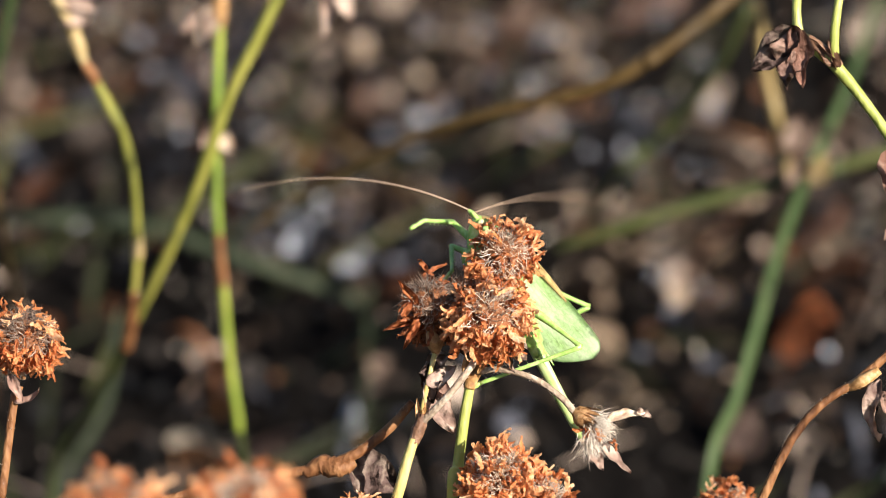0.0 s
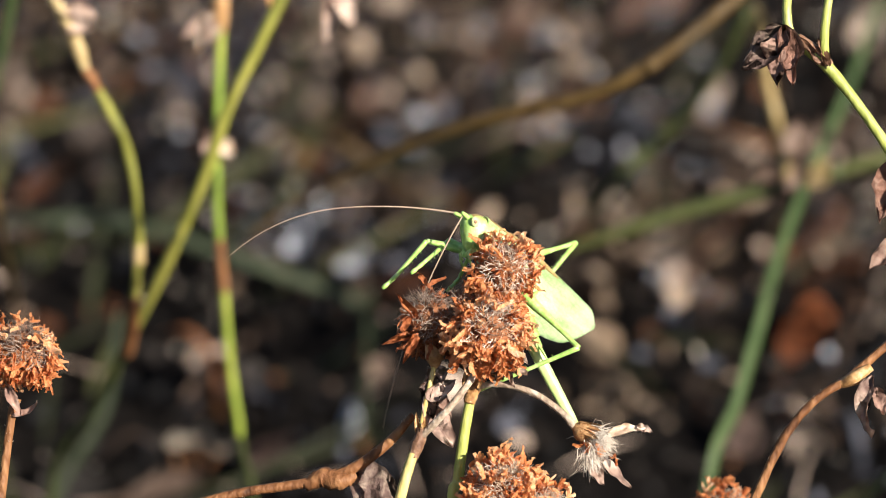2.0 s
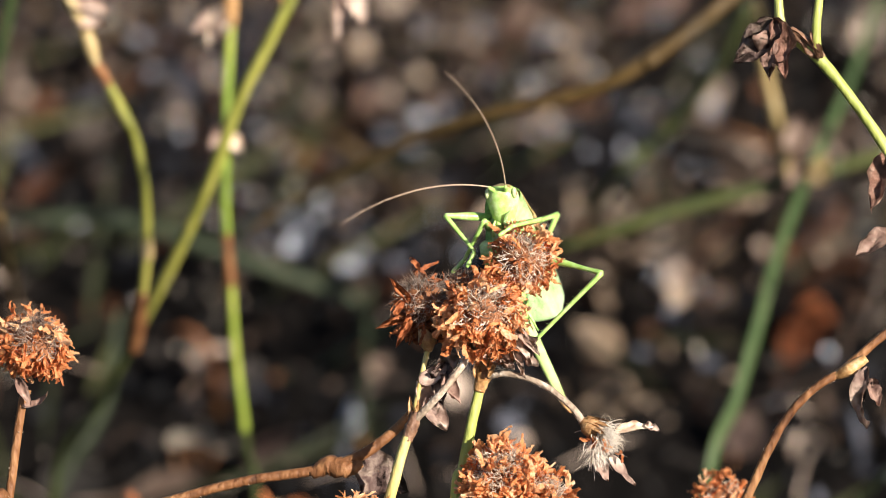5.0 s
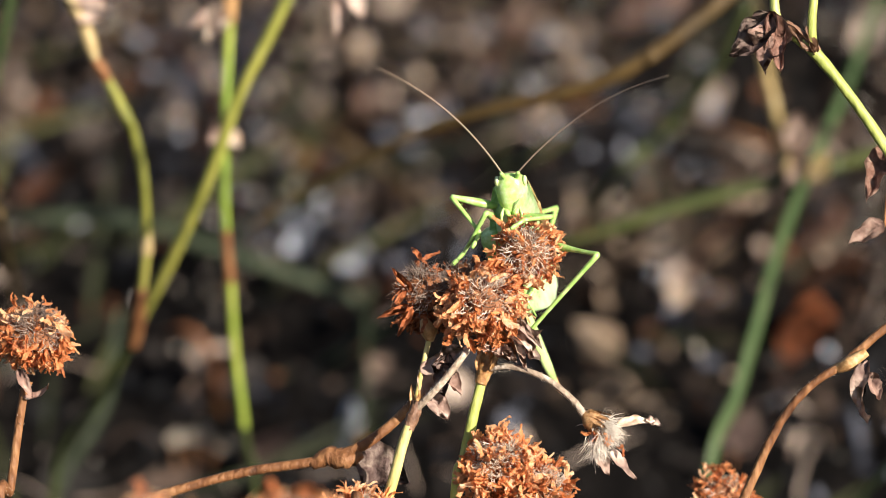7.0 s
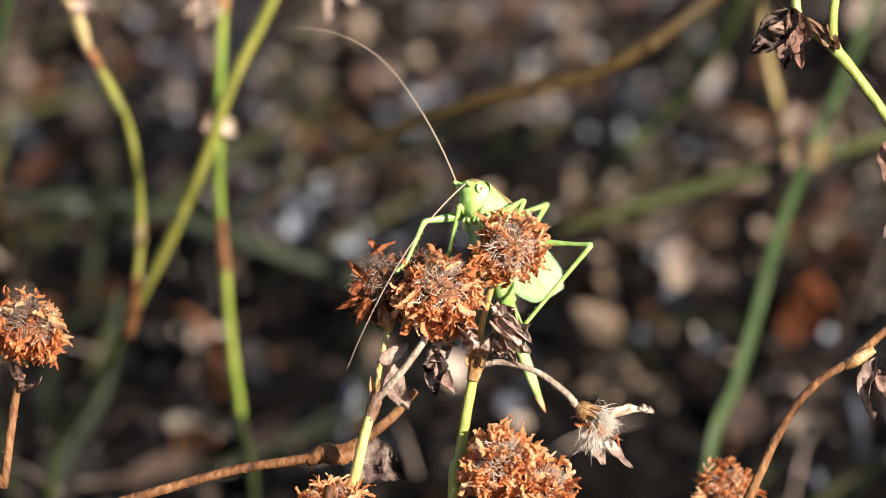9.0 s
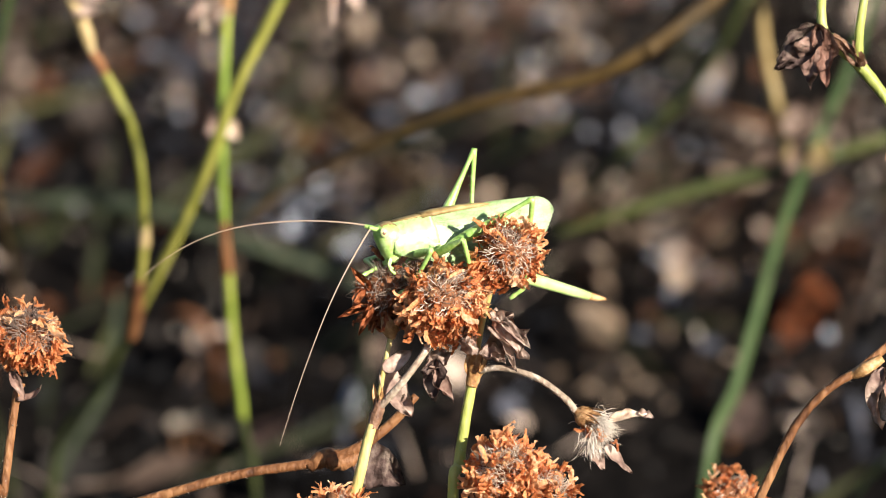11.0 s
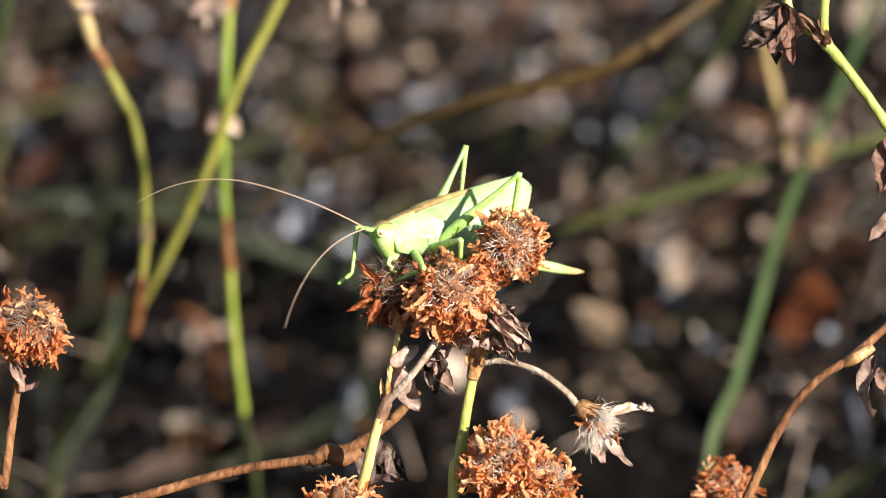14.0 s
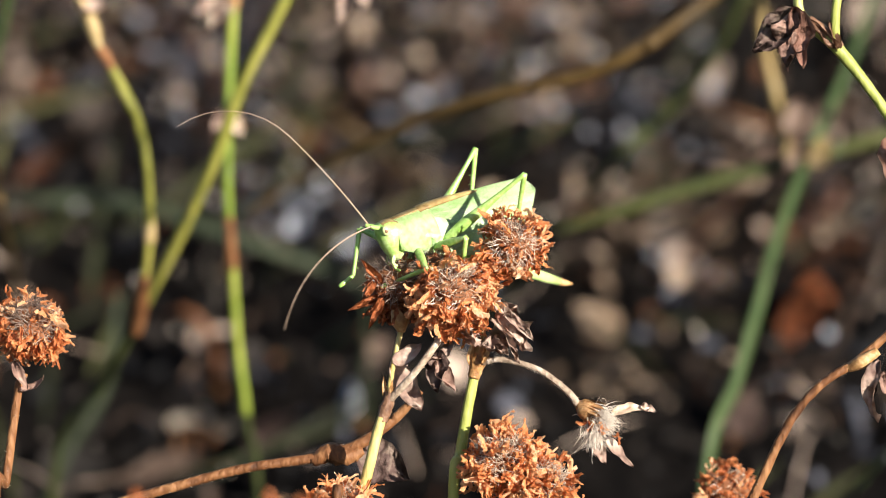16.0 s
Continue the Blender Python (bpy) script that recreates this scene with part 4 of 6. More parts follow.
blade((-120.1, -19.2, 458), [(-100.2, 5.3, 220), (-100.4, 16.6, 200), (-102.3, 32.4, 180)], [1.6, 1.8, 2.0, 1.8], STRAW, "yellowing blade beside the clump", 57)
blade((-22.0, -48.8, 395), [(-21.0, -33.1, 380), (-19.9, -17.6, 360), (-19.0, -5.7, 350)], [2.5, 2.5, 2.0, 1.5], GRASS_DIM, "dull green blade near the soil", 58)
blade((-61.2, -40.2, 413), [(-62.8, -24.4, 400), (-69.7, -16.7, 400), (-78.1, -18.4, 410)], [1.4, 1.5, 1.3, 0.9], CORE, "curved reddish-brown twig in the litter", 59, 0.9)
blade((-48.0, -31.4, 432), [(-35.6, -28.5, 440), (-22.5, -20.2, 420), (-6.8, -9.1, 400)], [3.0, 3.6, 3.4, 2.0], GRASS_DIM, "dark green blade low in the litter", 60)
blade((-57.6, 57.0, 622), [(-36.8, 41.3, 480), (-17.0, 27.9, 470), (-7.1, 17.9, 460)], [2.2, 2.6, 2.6, 2.0], STRAW, "thin straw lying on the litter", 61, 0.8)


def litter_leaf(root, length, turn, width, material, label, seed, curl=0.8, lift=0.3):
    """A fallen leaf that lies on the litter, one end raised a little."""
    t = thing("fallen_leaf", at(root), label, "fallen leaf", "fallen leaves")
    a = radians(turn)
    way = Vector((math.cos(a), math.sin(a), lift))
    bm = bmesh.new()
    leaf(bm, at(root) + Vector((0, 0, 0.004)), way, (-0.2, -0.8, 1) if lift < 0.6 else (0.3, -1, 0.2), length * 0.001, width * 0.001, curl, 0.4, 0.2, seed, 6, 10)
    part("leaf_blade", bm, material, t)
    bm = bmesh.new()
    p = at(root) + Vector((0, 0, 0.004))
    tube(bm, [p + way * 0.001, p - way * 0.003, p - way * 0.007 - Vector((0, 0, 0.002))], [0.0005, 0.0004, 0.0003], 6, 3)
    part("leaf_stalk", bm, STEM_BROWN, t)
    return t


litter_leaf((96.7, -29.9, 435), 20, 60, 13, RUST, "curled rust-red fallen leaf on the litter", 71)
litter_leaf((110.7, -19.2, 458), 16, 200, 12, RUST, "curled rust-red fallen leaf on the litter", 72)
litter_leaf((6.6, 61.1, 630), 30, 30, 22, LEAF_DRY, "large tan fallen leaf on the litter", 73)
litter_leaf((66.8, -8.1, 482), 16, 40, 9, LEAF_DRY, "small tan fallen leaf on the litter", 74)
litter_leaf((-66.9, -50.9, 390), 10, 80, 8, PALE, "pale shrivelled seed head in the litter", 75, 1.6, 1.5)
litter_leaf((-60.5, -53.0, 386), 10, 40, 8, PALE, "pale shrivelled seed head in the litter", 76, 1.6, 1.5)
litter_leaf((-71.8, -51.8, 388), 6, 100, 5, PALE, "pale shrivelled seed head in the litter", 77, 1.6, 1.5)
litter_leaf((-34.2, 65.2, 639), 24, 300, 16, LEAF_DRY, "tan fallen leaf on the litter", 78)
litter_leaf((40.5, 43.2, 592), 14, 0, 9, PETAL, "rust-brown fallen leaf on the litter", 79)
litter_leaf((-25.9, 45.2, 596), 18, 40, 14, LEAF_DRY, "tan fallen leaf on the litter", 80)
litter_leaf((-56.8, 49.0, 604), 12, 70, 10, PALE, "pale crumb of leaf on the litter", 81)
litter_leaf((78.1, -54.3, 383), 18, 60, 12, LEAF_DARK, "dark fallen leaf on the litter", 82)
litter_leaf((-51.6, -58.4, 374), 22, 20, 12, LEAF_DARK, "dark grey-brown fallen leaf on the litter", 83)

litter_leaf((21.9, 75.7, 662), 26, 20, 12, LEAF_PALE, "pale pinkish curled fallen leaf on the litter", 200, 1.0, 0.35)
litter_leaf((42.4, 71.4, 652), 20, 160, 9, LEAF_DRY, "tan curled fallen leaf on the litter", 201, 1.0, 0.35)
litter_leaf((59.8, 77.8, 666), 28, 30, 10, LEAF_DRY, "tan curled fallen leaf on the litter", 202, 1.0, 0.35)
litter_leaf((80.1, 66.2, 641), 18, 350, 8, LEAF_PALE, "pale pinkish curled fallen leaf on the litter", 203, 1.0, 0.35)
litter_leaf((75.4, 82.1, 675), 24, 60, 12, LEAF_DRY, "tan curled fallen leaf on the litter", 204, 1.0, 0.35)
litter_leaf((6.5, 43.2, 592), 16, 10, 7, LEAF_DRY, "tan curled fallen leaf on the litter", 205, 1.0, 0.35)
litter_leaf((59.6, 19.1, 540), 14, 40, 6, LEAF_BROWN, "brown curled fallen leaf on the litter", 206, 1.0, 0.35)
litter_leaf((78.3, 3.5, 507), 15, 20, 5, LEAF_DRY, "tan curled fallen leaf on the litter", 207, 1.0, 0.35)
litter_leaf((56.1, 0.2, 500), 12, 330, 5, LEAF_DRY, "tan curled fallen leaf on the litter", 208, 1.0, 0.35)
litter_leaf((93.6, 15.6, 533), 14, 50, 6, LEAF_BROWN, "brown curled fallen leaf on the litter", 209, 1.0, 0.35)
litter_leaf((72.6, -14.5, 468), 13, 10, 4, LEAF_DRY, "tan curled fallen leaf on the litter", 210, 1.0, 0.35)
litter_leaf((116.9, 3.5, 507), 15, 80, 6, LEAF_BROWN, "brown curled fallen leaf on the litter", 211, 1.0, 0.35)
litter_leaf((-12.0, 71.4, 652), 18, 40, 9, LEAF_DRY, "tan curled fallen leaf on the litter", 212, 1.0, 0.35)
litter_leaf((-45.7, 71.4, 652), 14, 120, 8, LEAF_DRY, "tan curled fallen leaf on the litter", 213, 1.0, 0.35)

# withered heads close to the lens
near = thing("clover_plant", root_below((-35.0, -87.4, -130)), "withered clover with two rust heads close to the lens", "clover", "withered clover")
base = mm(ORIGIN[near])
stem(near, [base, (-35.8, -66.8, -130), (-40.0, -54.4, -130), (-44.1, -45.7, -136)], [1.3, 1.1, 0.9, 0.9], STEM_BROWN, seed=90)
stem(near, [(-35.8, -66.8, -130), (-29.2, -54.4, -130), (-25.0, -45.7, -136)], [1.1, 0.9, 0.9], STEM_BROWN, "branch", seed=91)
clover_head(near, (-44.3, -43.3, -138), (0, 0.8, 0.5), 0.0072, 150, 80, 0.7, 92)
clover_head(near, (-24.8, -43.3, -138), (0.1, 0.8, 0.5), 0.0078, 150, 80, 0.7, 93)
stem(slant, [(-20.8, 74.3, 146), (-18.6, 66.9, 144), (-19.3, 56.1, 143)], [0.6, 0.6, 0.5], STEM_BROWN, "leaf_stalk", seed=94)
dry_leaf(slant, (-19.3, 58.5, 143), (-16.6, 51.1, 142), 4.8, (0.2, 0.2, 0.9), 0.8, 0.6, 0.25, 95, LEAF_PALE)
dry_leaf(slant, (-19.5, 58.5, 143), (-22.1, 47.8, 142), 4.4, (-0.3, 0.2, 0.9), 0.5, 0.6, 0.25, 96, LEAF_PALE)


# ---- bush cricket ----
def loft(bm, rings, segs=16):
    """Skin over rings of (centre, half-width vector, half-height vector), ends closed to a point."""
    prev = None
    for c, a, b in rings:
        ring = [bm.verts.new(Vector(c) + Vector(a) * math.cos(2 * math.pi * k / segs) + Vector(b) * math.sin(2 * math.pi * k / segs)) for k in range(segs)]
        if prev:
            for k in range(segs):
                bm.faces.new((prev[k], prev[(k + 1) % segs], ring[(k + 1) % segs], ring[k]))
        else:
            bm.faces.new(ring[::-1])
        prev = ring
    bm.faces.new(prev)
    return bm


def scaled(bm):
    bmesh.ops.scale(bm, verts=bm.verts, vec=(0.001, 0.00118, 0.0012))
    return bm


def body_loft(rows, segs=18):
    """Rows of x, mid z, half-width, half-height along the insect's length, in millimetres."""
    return scaled(loft(bmesh.new(), [((x, 0, z), (0, w, 0), (0, 0, h)) for x, z, w, h in rows], segs))


cricket = thing("bush_cricket", (0, 0, 0), "bright green bush cricket with long feelers climbing on dry clover", "cricket")
NIL = Vector()


NECK = Vector((0.0042, 0, -0.0006))        # the head nods about this point
HEAD_BACK = Vector((0.001, 0, 0.0003))
WAIST = Vector((-0.005, 0, -0.003))      # the hind body swings about this point


def bit(name, bm, material, label="", parent=None, pivot=None):
    if NECK in (pivot, ORIGIN.get(parent)):        # the head is broad for its body
        for v in bm.verts:
            v.co = HEAD_BACK + (v.co - HEAD_BACK) * 1.1
    return part(name, bm, material, parent or cricket, label, origin=pivot or ORIGIN.get(parent, NIL))


thorax = bit("thorax", body_loft([(4.0, 0.2, 1.1, 1.1), (3, -0.1, 1.8, 1.9), (1, -0.8, 2.5, 2.7), (-1, -1.2, 2.7, 3.0), (-3.5, -1.5, 2.8, 3.0), (-6, -1.6, 2.4, 2.7)]), CHEST)
def skull():
    """The head: a short egg with a narrow crown, a long slanting face and a blunt mouth."""
    return scaled(loft(bmesh.new(), [((4.4, 0, 2.55), (0.5, 0, 0), (0, 0.5, 0)), ((4.4, 0, 2.40), (1.25, 0, 0.15), (0, 1.15, 0)), ((4.3, 0, 1.95), (1.95, 0, 0.25), (0, 1.75, 0)), ((4.2, 0, 1.2), (2.35, 0, 0.25), (0, 2.15, 0)), ((4.3, 0, 0.2), (2.4, 0, 0.25), (0, 2.25, 0)), ((4.5, 0, -0.9), (2.15, 0, 0.3), (0, 2.0, 0)), ((4.8, 0, -1.9), (1.7, 0, 0.3), (0, 1.65, 0)), ((5.0, 0, -2.6), (1.2, 0, 0.2), (0, 1.3, 0)), ((5.0, 0, -3.1), (0.6, 0, 0), (0, 0.8, 0))], 22))


head = bit("head", skull(), FACE, pivot=NECK)
bm = skull()
bmesh.ops.subdivide_edges(bm, edges=bm.edges, cuts=2, use_grid_fill=True)
bmesh.ops.recalc_face_normals(bm, faces=bm.faces)
bm.normal_update()
bmesh.ops.delete(bm, geom=[f for f in bm.faces if not (f.calc_center_median().z > 0.0017 and abs(f.calc_center_median().y) < 0.0016 and f.calc_center_median().x < 0.0052)], context='FACES')
for v in bm.verts:
    v.co = v.co + v.normal * 0.00004
bit("crown", bm, BACK, "brownish crown of the head", head)
for sgn in (1, -1):
    bm = bmesh.new()
    tube(bm, [Vector((0.0056, sgn * 0.0009, -0.0028)), Vector((0.0062, sgn * 0.0006, -0.0034)), Vector((0.0060, sgn * 0.0002, -0.0039))], [0.0005, 0.00045, 0.0002], 8)
    bit("mandible", bm, FACE, "", head)
for sgn in (1, -1):
    bm = bmesh.new()
    bmesh.ops.create_uvsphere(bm, u_segments=12, v_segments=8, radius=0.00076)
    bmesh.ops.scale(bm, verts=bm.verts, vec=(0.95, 0.55, 1.15))
    bmesh.ops.translate(bm, verts=bm.verts, vec=(0.0052, sgn * 0.00225, 0.0018))
    bit("eye", bm, EYE_MAT, "pale olive compound eye", head)
    bm = bmesh.new()
    bmesh.ops.create_uvsphere(bm, u_segments=10, v_segments=6, radius=0.0003)
    bmesh.ops.scale(bm, verts=bm.verts, vec=(1, 0.5, 1.1))
    bmesh.ops.translate(bm, verts=bm.verts, vec=(0.0053, sgn * 0.00258, 0.0018))
    bit("pupil", bm, PUPIL, "dull brown false pupil", head)
    bm = bmesh.new()
    tube(bm, [Vector((0.0056, sgn * 0.0009, 0.0024)), Vector((0.0064, sgn * 0.0012, 0.0030)), Vector((0.0070, sgn * 0.0014, 0.0035))], [0.00045, 0.0004, 0.0003], 8)
    bit("feeler_base", bm, SKIN, "", head)
    for z0, ln in ((-2.1, 1.9), (-1.9, 1.4)):
        bm = bmesh.new()
        y0 = sgn * (0.7 if ln > 2 else 1.1)
        tube(bm, [Vector((0.0056, y0 * 0.0011, z0 * 0.0013)), Vector((0.0065, y0 * 0.0015, (z0 - ln * 0.5) * 0.0013)), Vector((0.0061, y0 * 0.0016, (z0 - ln) * 0.0013))], [0.00022, 0.0002, 0.00026], 6)
        bit("palp", bm, FACE, "", head)


def saddle():
    bm = bmesh.new()
    rows = []
    for i in range(13):
        s = i / 12
        x = 5.2 - 8.2 * s
        row = []
        for k in range(17):
            a = (k / 16 * 2 - 1)
            th = a * 2.15
            w = 2.45 + 0.35 * s
            low = 1.7 + 1.6 * math.sin(math.pi * min(1, 0.05 + 0.9 * s)) if abs(a) > 0.5 else 2.4
            y = w * math.sin(th * 0.78)
            z = -0.2 + 0.25 * s + (2.75 + 0.25 * s) * math.cos(th) * (1 if abs(th) < 1.57 else low / 1.7)
            row.append(bm.verts.new((x - 0.5 * abs(a) * s * 2.2 * (abs(a) > 0.55) * 0.4, y, z)))
        rows.append(row)
    f = []
    for p, q in zip(rows, rows[1:]):
        for k in range(16):
            f.append(bm.faces.new((p[k], p[k + 1], q[k + 1], q[k])))
    bmesh.ops.solidify(bm, geom=f, thickness=0.12)
    return scaled(bm)


bit("pronotum", saddle(), CHEST)
bm = bmesh.new()
loft(bm, [((4.5, 0, 2.5), (0, 0.7, 0), (0, 0, 0.16)), ((1, 0, 2.66), (0, 1.1, 0), (0, 0, 0.2)), ((-3.0, 0, 2.88), (0, 1.35, 0), (0, 0, 0.18))], 10)
bit("back_stripe", scaled(bm), BACK, "brown stripe along the back")
def ringed(rows, segs=18):
    """A body part along its own +Z whose +X is the back: rows of z, shift to the back, half-width, half-height in millimetres."""
    bm = loft(bmesh.new(), [((d, 0, z), (0, w, 0), (h, 0, 0)) for z, d, w, h in rows], segs)
    bmesh.ops.scale(bm, verts=bm.verts, vec=(0.001, 0.001, 0.001))
    bmesh.ops.recalc_face_normals(bm, faces=bm.faces)
    return bm


rows = [(-1.0, 0, 2.4, 2.6)]
for k in range(8):
    z, r = 0.6 + 1.75 * k, 3.0 - 0.035 * k * k
    rows += [(z, 0, r, r * 1.02), (z + 1.45, 0, r * 0.99, r * 1.0), (z + 1.6, 0, r * 0.93, r * 0.95)]
rows += [(15.0, 0, 0.9, 0.9)]
abdomen = bit("abdomen", ringed(rows), SKIN, pivot=NIL)
part("ovipositor", ringed([(12.0, -0.3, 0.9, 1.3), (16, -0.2, 0.72, 1.2), (22, 0.1, 0.65, 1.1), (28, 0.4, 0.58, 0.95), (31.4, 0.6, 0.5, 0.7)], 10), BLADE, abdomen, "long pale green blade", origin=NIL)
part("ovipositor_tip", ringed([(31.4, 0.6, 0.505, 0.71), (33.2, 0.8, 0.36, 0.5), (34.8, 1.1, 0.05, 0.1)], 10), BLADE_TIP, abdomen, "reddish tip", origin=NIL)
for sgn in (1, -1):
    bm = bmesh.new()
    tube(bm, [Vector((0.0006, sgn * 0.0009, 0.0135)), Vector((0.0007, sgn * 0.0016, 0.0155)), Vector((0.0009, sgn * 0.0018, 0.0175))], [0.0003, 0.00025, 0.00008], 6)
    part("cercus", bm, SKIN, abdomen, origin=NIL)


def tegmen(sgn):
    """One folded fore wing: a long rounded leaf that lies along the side and meets its pair over the back."""
    bm = bmesh.new()
    rows = []
    for i in range(29):
        s = i / 28
        x = -1.2 - 25.5 * s
        top = 3.0 + 0.25 * math.sin(math.pi * s) - 0.5 * s - 95 * max(0, s - 0.90) ** 2
        low = -2.7 - 3.5 * math.sin(math.pi * min(1, s * 0.85 + 0.1)) + 110 * max(0, s - 0.82) ** 2
        row = []
        for k in range(11):
            r = k / 10
            z = top + (low - top) * r
            y = 0.15 + (2.9 - 1.5 * s) * math.sin(min(1, r * 1.1) * math.pi / 2) - 0.8 * max(0, r - 0.6) * (1 - s)
            row.append(bm.verts.new((x, sgn * y, z)))
        rows.append(row)
    f = []
    for p, q in zip(rows, rows[1:]):
        for k in range(10):
            f.append(bm.faces.new((p[k], p[k + 1], q[k + 1], q[k])))
    lines = [[v.co.copy() for v in col] for col in zip(*rows)]
    bmesh.ops.solidify(bm, geom=f, thickness=0.1)
    for k, r in ((2, 0.06), (4, 0.08), (6, 0.06), (8, 0.05)):
        tube(bm, [c + Vector((0, sgn * 0.02, 0)) for c in lines[k][:26]], [r, r * 0.4], 5, smooth=False)
    for k in range(2, 26, 2):
        a, b = lines[4][k], lines[8][min(k + 2, 27)]
        tube(bm, [a, (lines[6][k + 1]) + Vector((0, sgn * 0.02, 0)), b], [0.04, 0.04, 0.03], 4, 2)
    return scaled(bm)


for sgn in (1, -1):
    bit("fore_wing", tegmen(sgn), WING, "pale green veined wing case")
bm = bmesh.new()
loft(bm, [((-1.2, 0, 2.7), (0, 1.5, 0), (0, 0, 0.55)), ((-4, 0, 2.8), (0, 1.25, 0), (0, 0, 0.55)), ((-9, 0, 2.85), (0, 0.8, 0), (0, 0, 0.5)), ((-13, 0, 2.75), (0, 0.5, 0), (0, 0, 0.35)), ((-16, 0, 2.6), (0, 0.15, 0), (0, 0, 0.2))], 10)
bit("wing_ridge", scaled(bm), BACK, "brown ridge where the wings meet")

def limb(name, length, radii, spines=0, material=None):
    """A leg joint along its own +Z, in millimetres, hinged at its origin."""
    bm = bmesh.new()
    n = len(radii)
    tube(bm, [Vector((0, 0, length * i / (n - 1) * 0.001)) for i in range(n)], [r * 0.001 for r in radii], 8, 4, smooth=True)
    for i in range(spines):
        z = length * (0.25 + 0.7 * i / spines)
        for sd in (-1, 1):
            needle(bm, Vector((0.0003, sd * 0.0002, z * 0.001)), Vector((1, sd * 0.5, 0.5)), 0.0006, 0.00006, NIL)
    return bit(name, bm, material or SKIN)


LEGS = {
    # hip place, femur and tibia lengths
    "left_front": ((1.4, 2.2, -3.2), 8.5, 8.5), "right_front": ((1.4, -2.2, -3.2), 8.5, 8.5),
    "left_middle": ((-1.8, 2.6, -3.8), 9.0, 9.0), "right_middle": ((-1.8, -2.6, -3.8), 9.0, 9.0),
    "left_hind": ((-4.2, 2.9, -3.0), 19.1, 19.3), "right_hind": ((-4.2, -2.9, -3.0), 19.0, 19.2),
}
JOINTS = {}
for key, (hip, fl, tl) in LEGS.items():
    if "hind" in key:
        fe = limb("femur", fl, [0.6, 1.02, 1.12, 0.92, 0.64, 0.46, 0.4, 0.5])
        ti = limb("tibia", tl, [0.5, 0.42, 0.38, 0.36, 0.4], 8)
    else:
        fe = limb("femur", fl, [0.55, 0.78, 0.8, 0.7, 0.54, 0.45])
        ti = limb("tibia", tl, [0.48, 0.42, 0.35, 0.35], 5)
    ta = limb("tarsus", 3.2, [0.34, 0.42, 0.3, 0.45, 0.28])
    JOINTS[key] = (fe, ti, ta)
FEELERS = {}
JOINTED = 16
for side, sgn in (("left", 1), ("right", -1)):
    segs = []
    for i in range(JOINTED):
        r0, r1 = 0.145 - 0.0065 * i, 0.1385 - 0.0065 * i
        segs.append(limb("feeler", 2.9, [r0, (r0 + r1) / 2, r1], 0, FEELER))
    FEELERS[side] = segs


# ---- movement ----
def picked(rows, t):
    """Values at a time, eased between rows of (time, values...)."""
    ts = [r[0] for r in rows]
    vals = [np.hstack([np.ravel(v) for v in r[1:]]) for r in rows]
    if t <= ts[0]:
        return vals[0]
    if t >= ts[-1]:
        return vals[-1]
    i = max(k for k in range(len(ts)) if ts[k] <= t)
    f = (t - ts[i]) / (ts[i + 1] - ts[i])
    f = f * f * (3 - 2 * f) * 0.5 + f * 0.5
    return vals[i] * (1 - f) + vals[i + 1] * f


def way3(turn, lift):
    """A direction from its angle across the line of sight and its lift towards the lens, in degrees."""
    a, b = radians(turn), radians(lift)
    return RIGHT * math.cos(a) * math.cos(b) + RISE * math.sin(a) * math.cos(b) - AWAY * math.sin(b)


# place of the thorax
BODY_PLACE = [(0, (10.4, 1.9, 8)), (0.5, (9.2, 1.6, 7)), (1, (9.0, 2.6, 7)), (1.5, (9.4, 4.0, 7)), (2, (9.2, 5.0, 8)), (2.5, (10.9, 5.8, 8)), (2.8, (10.0, 6.6, 9)), (3, (10.0, 6.5, 9)), (3.5, (11.2, 7.3, 9)), (4.2, (12.1, 7.9, 9)), (6.3, (13.6, 9.2, 9)), (7, (13.6, 9.0, 9)), (8.6, (13.6, 9.1, 9)), (8.7, (13.6, 9.1, 9)), (8.8, (9.3, 7.5, 9)), (9, (8.4, 7.5, 9)), (9.2, (8.1, 6.6, 9)), (11.3, (-6.5, 4.0, 5)), (11.5, (-6.5, 4.0, 5)), (12, (-6.3, 2.8, 5)), (12.5, (-6.6, 3.3, 5)), (13, (-6.7, 3.0, 5)), (13.5, (-6.0, 3.0, 5)), (14.5, (-6.2, 4.1, 5)), (15, (-5.4, 3.8, 5)), (15.5, (-5.3, 3.7, 5)), (16, (-5.3, 3.5, 5))]
# heading: turn and lift of the front, turn and lift of the back
BODY_HEADING = [(0, 132, 22, 39, 24), (0.5, 139, 23, 42, 21), (1, 145, 23, 46, 8), (1.5, 140, 23, 47, 0), (2, 139, 32, 47, -7), (2.5, 136, 38, 48, -6), (2.8, 134, 34, 49, -2), (3, 132, 42, 50, 2), (3.5, 124, 46, 51, 7), (4.2, 118, 44, 53, 9), (6.3, 108, 49, 60, 8), (7, 108, 48, 60, 8), (8.6, 108, 48, 60, 8), (8.7, 108, 48, 60, 8), (8.8, 128, 46, 60, 0), (9, 131, 46, 60, 0), (9.2, 133, 46, 60, 0), (11.3, 196, 20, 102, 12), (11.5, 197, 20, 102, 12), (12, 198, 23, 102, 12), (12.5, 199, 25, 102, 12), (13, 199, 28, 102, 12), (13.5, 200, 31, 102, 12), (14.5, 199, 34, 102, 12), (15, 197, 33, 102, 12), (15.5, 198, 34, 102, 12), (16, 198, 34, 102, 12)]
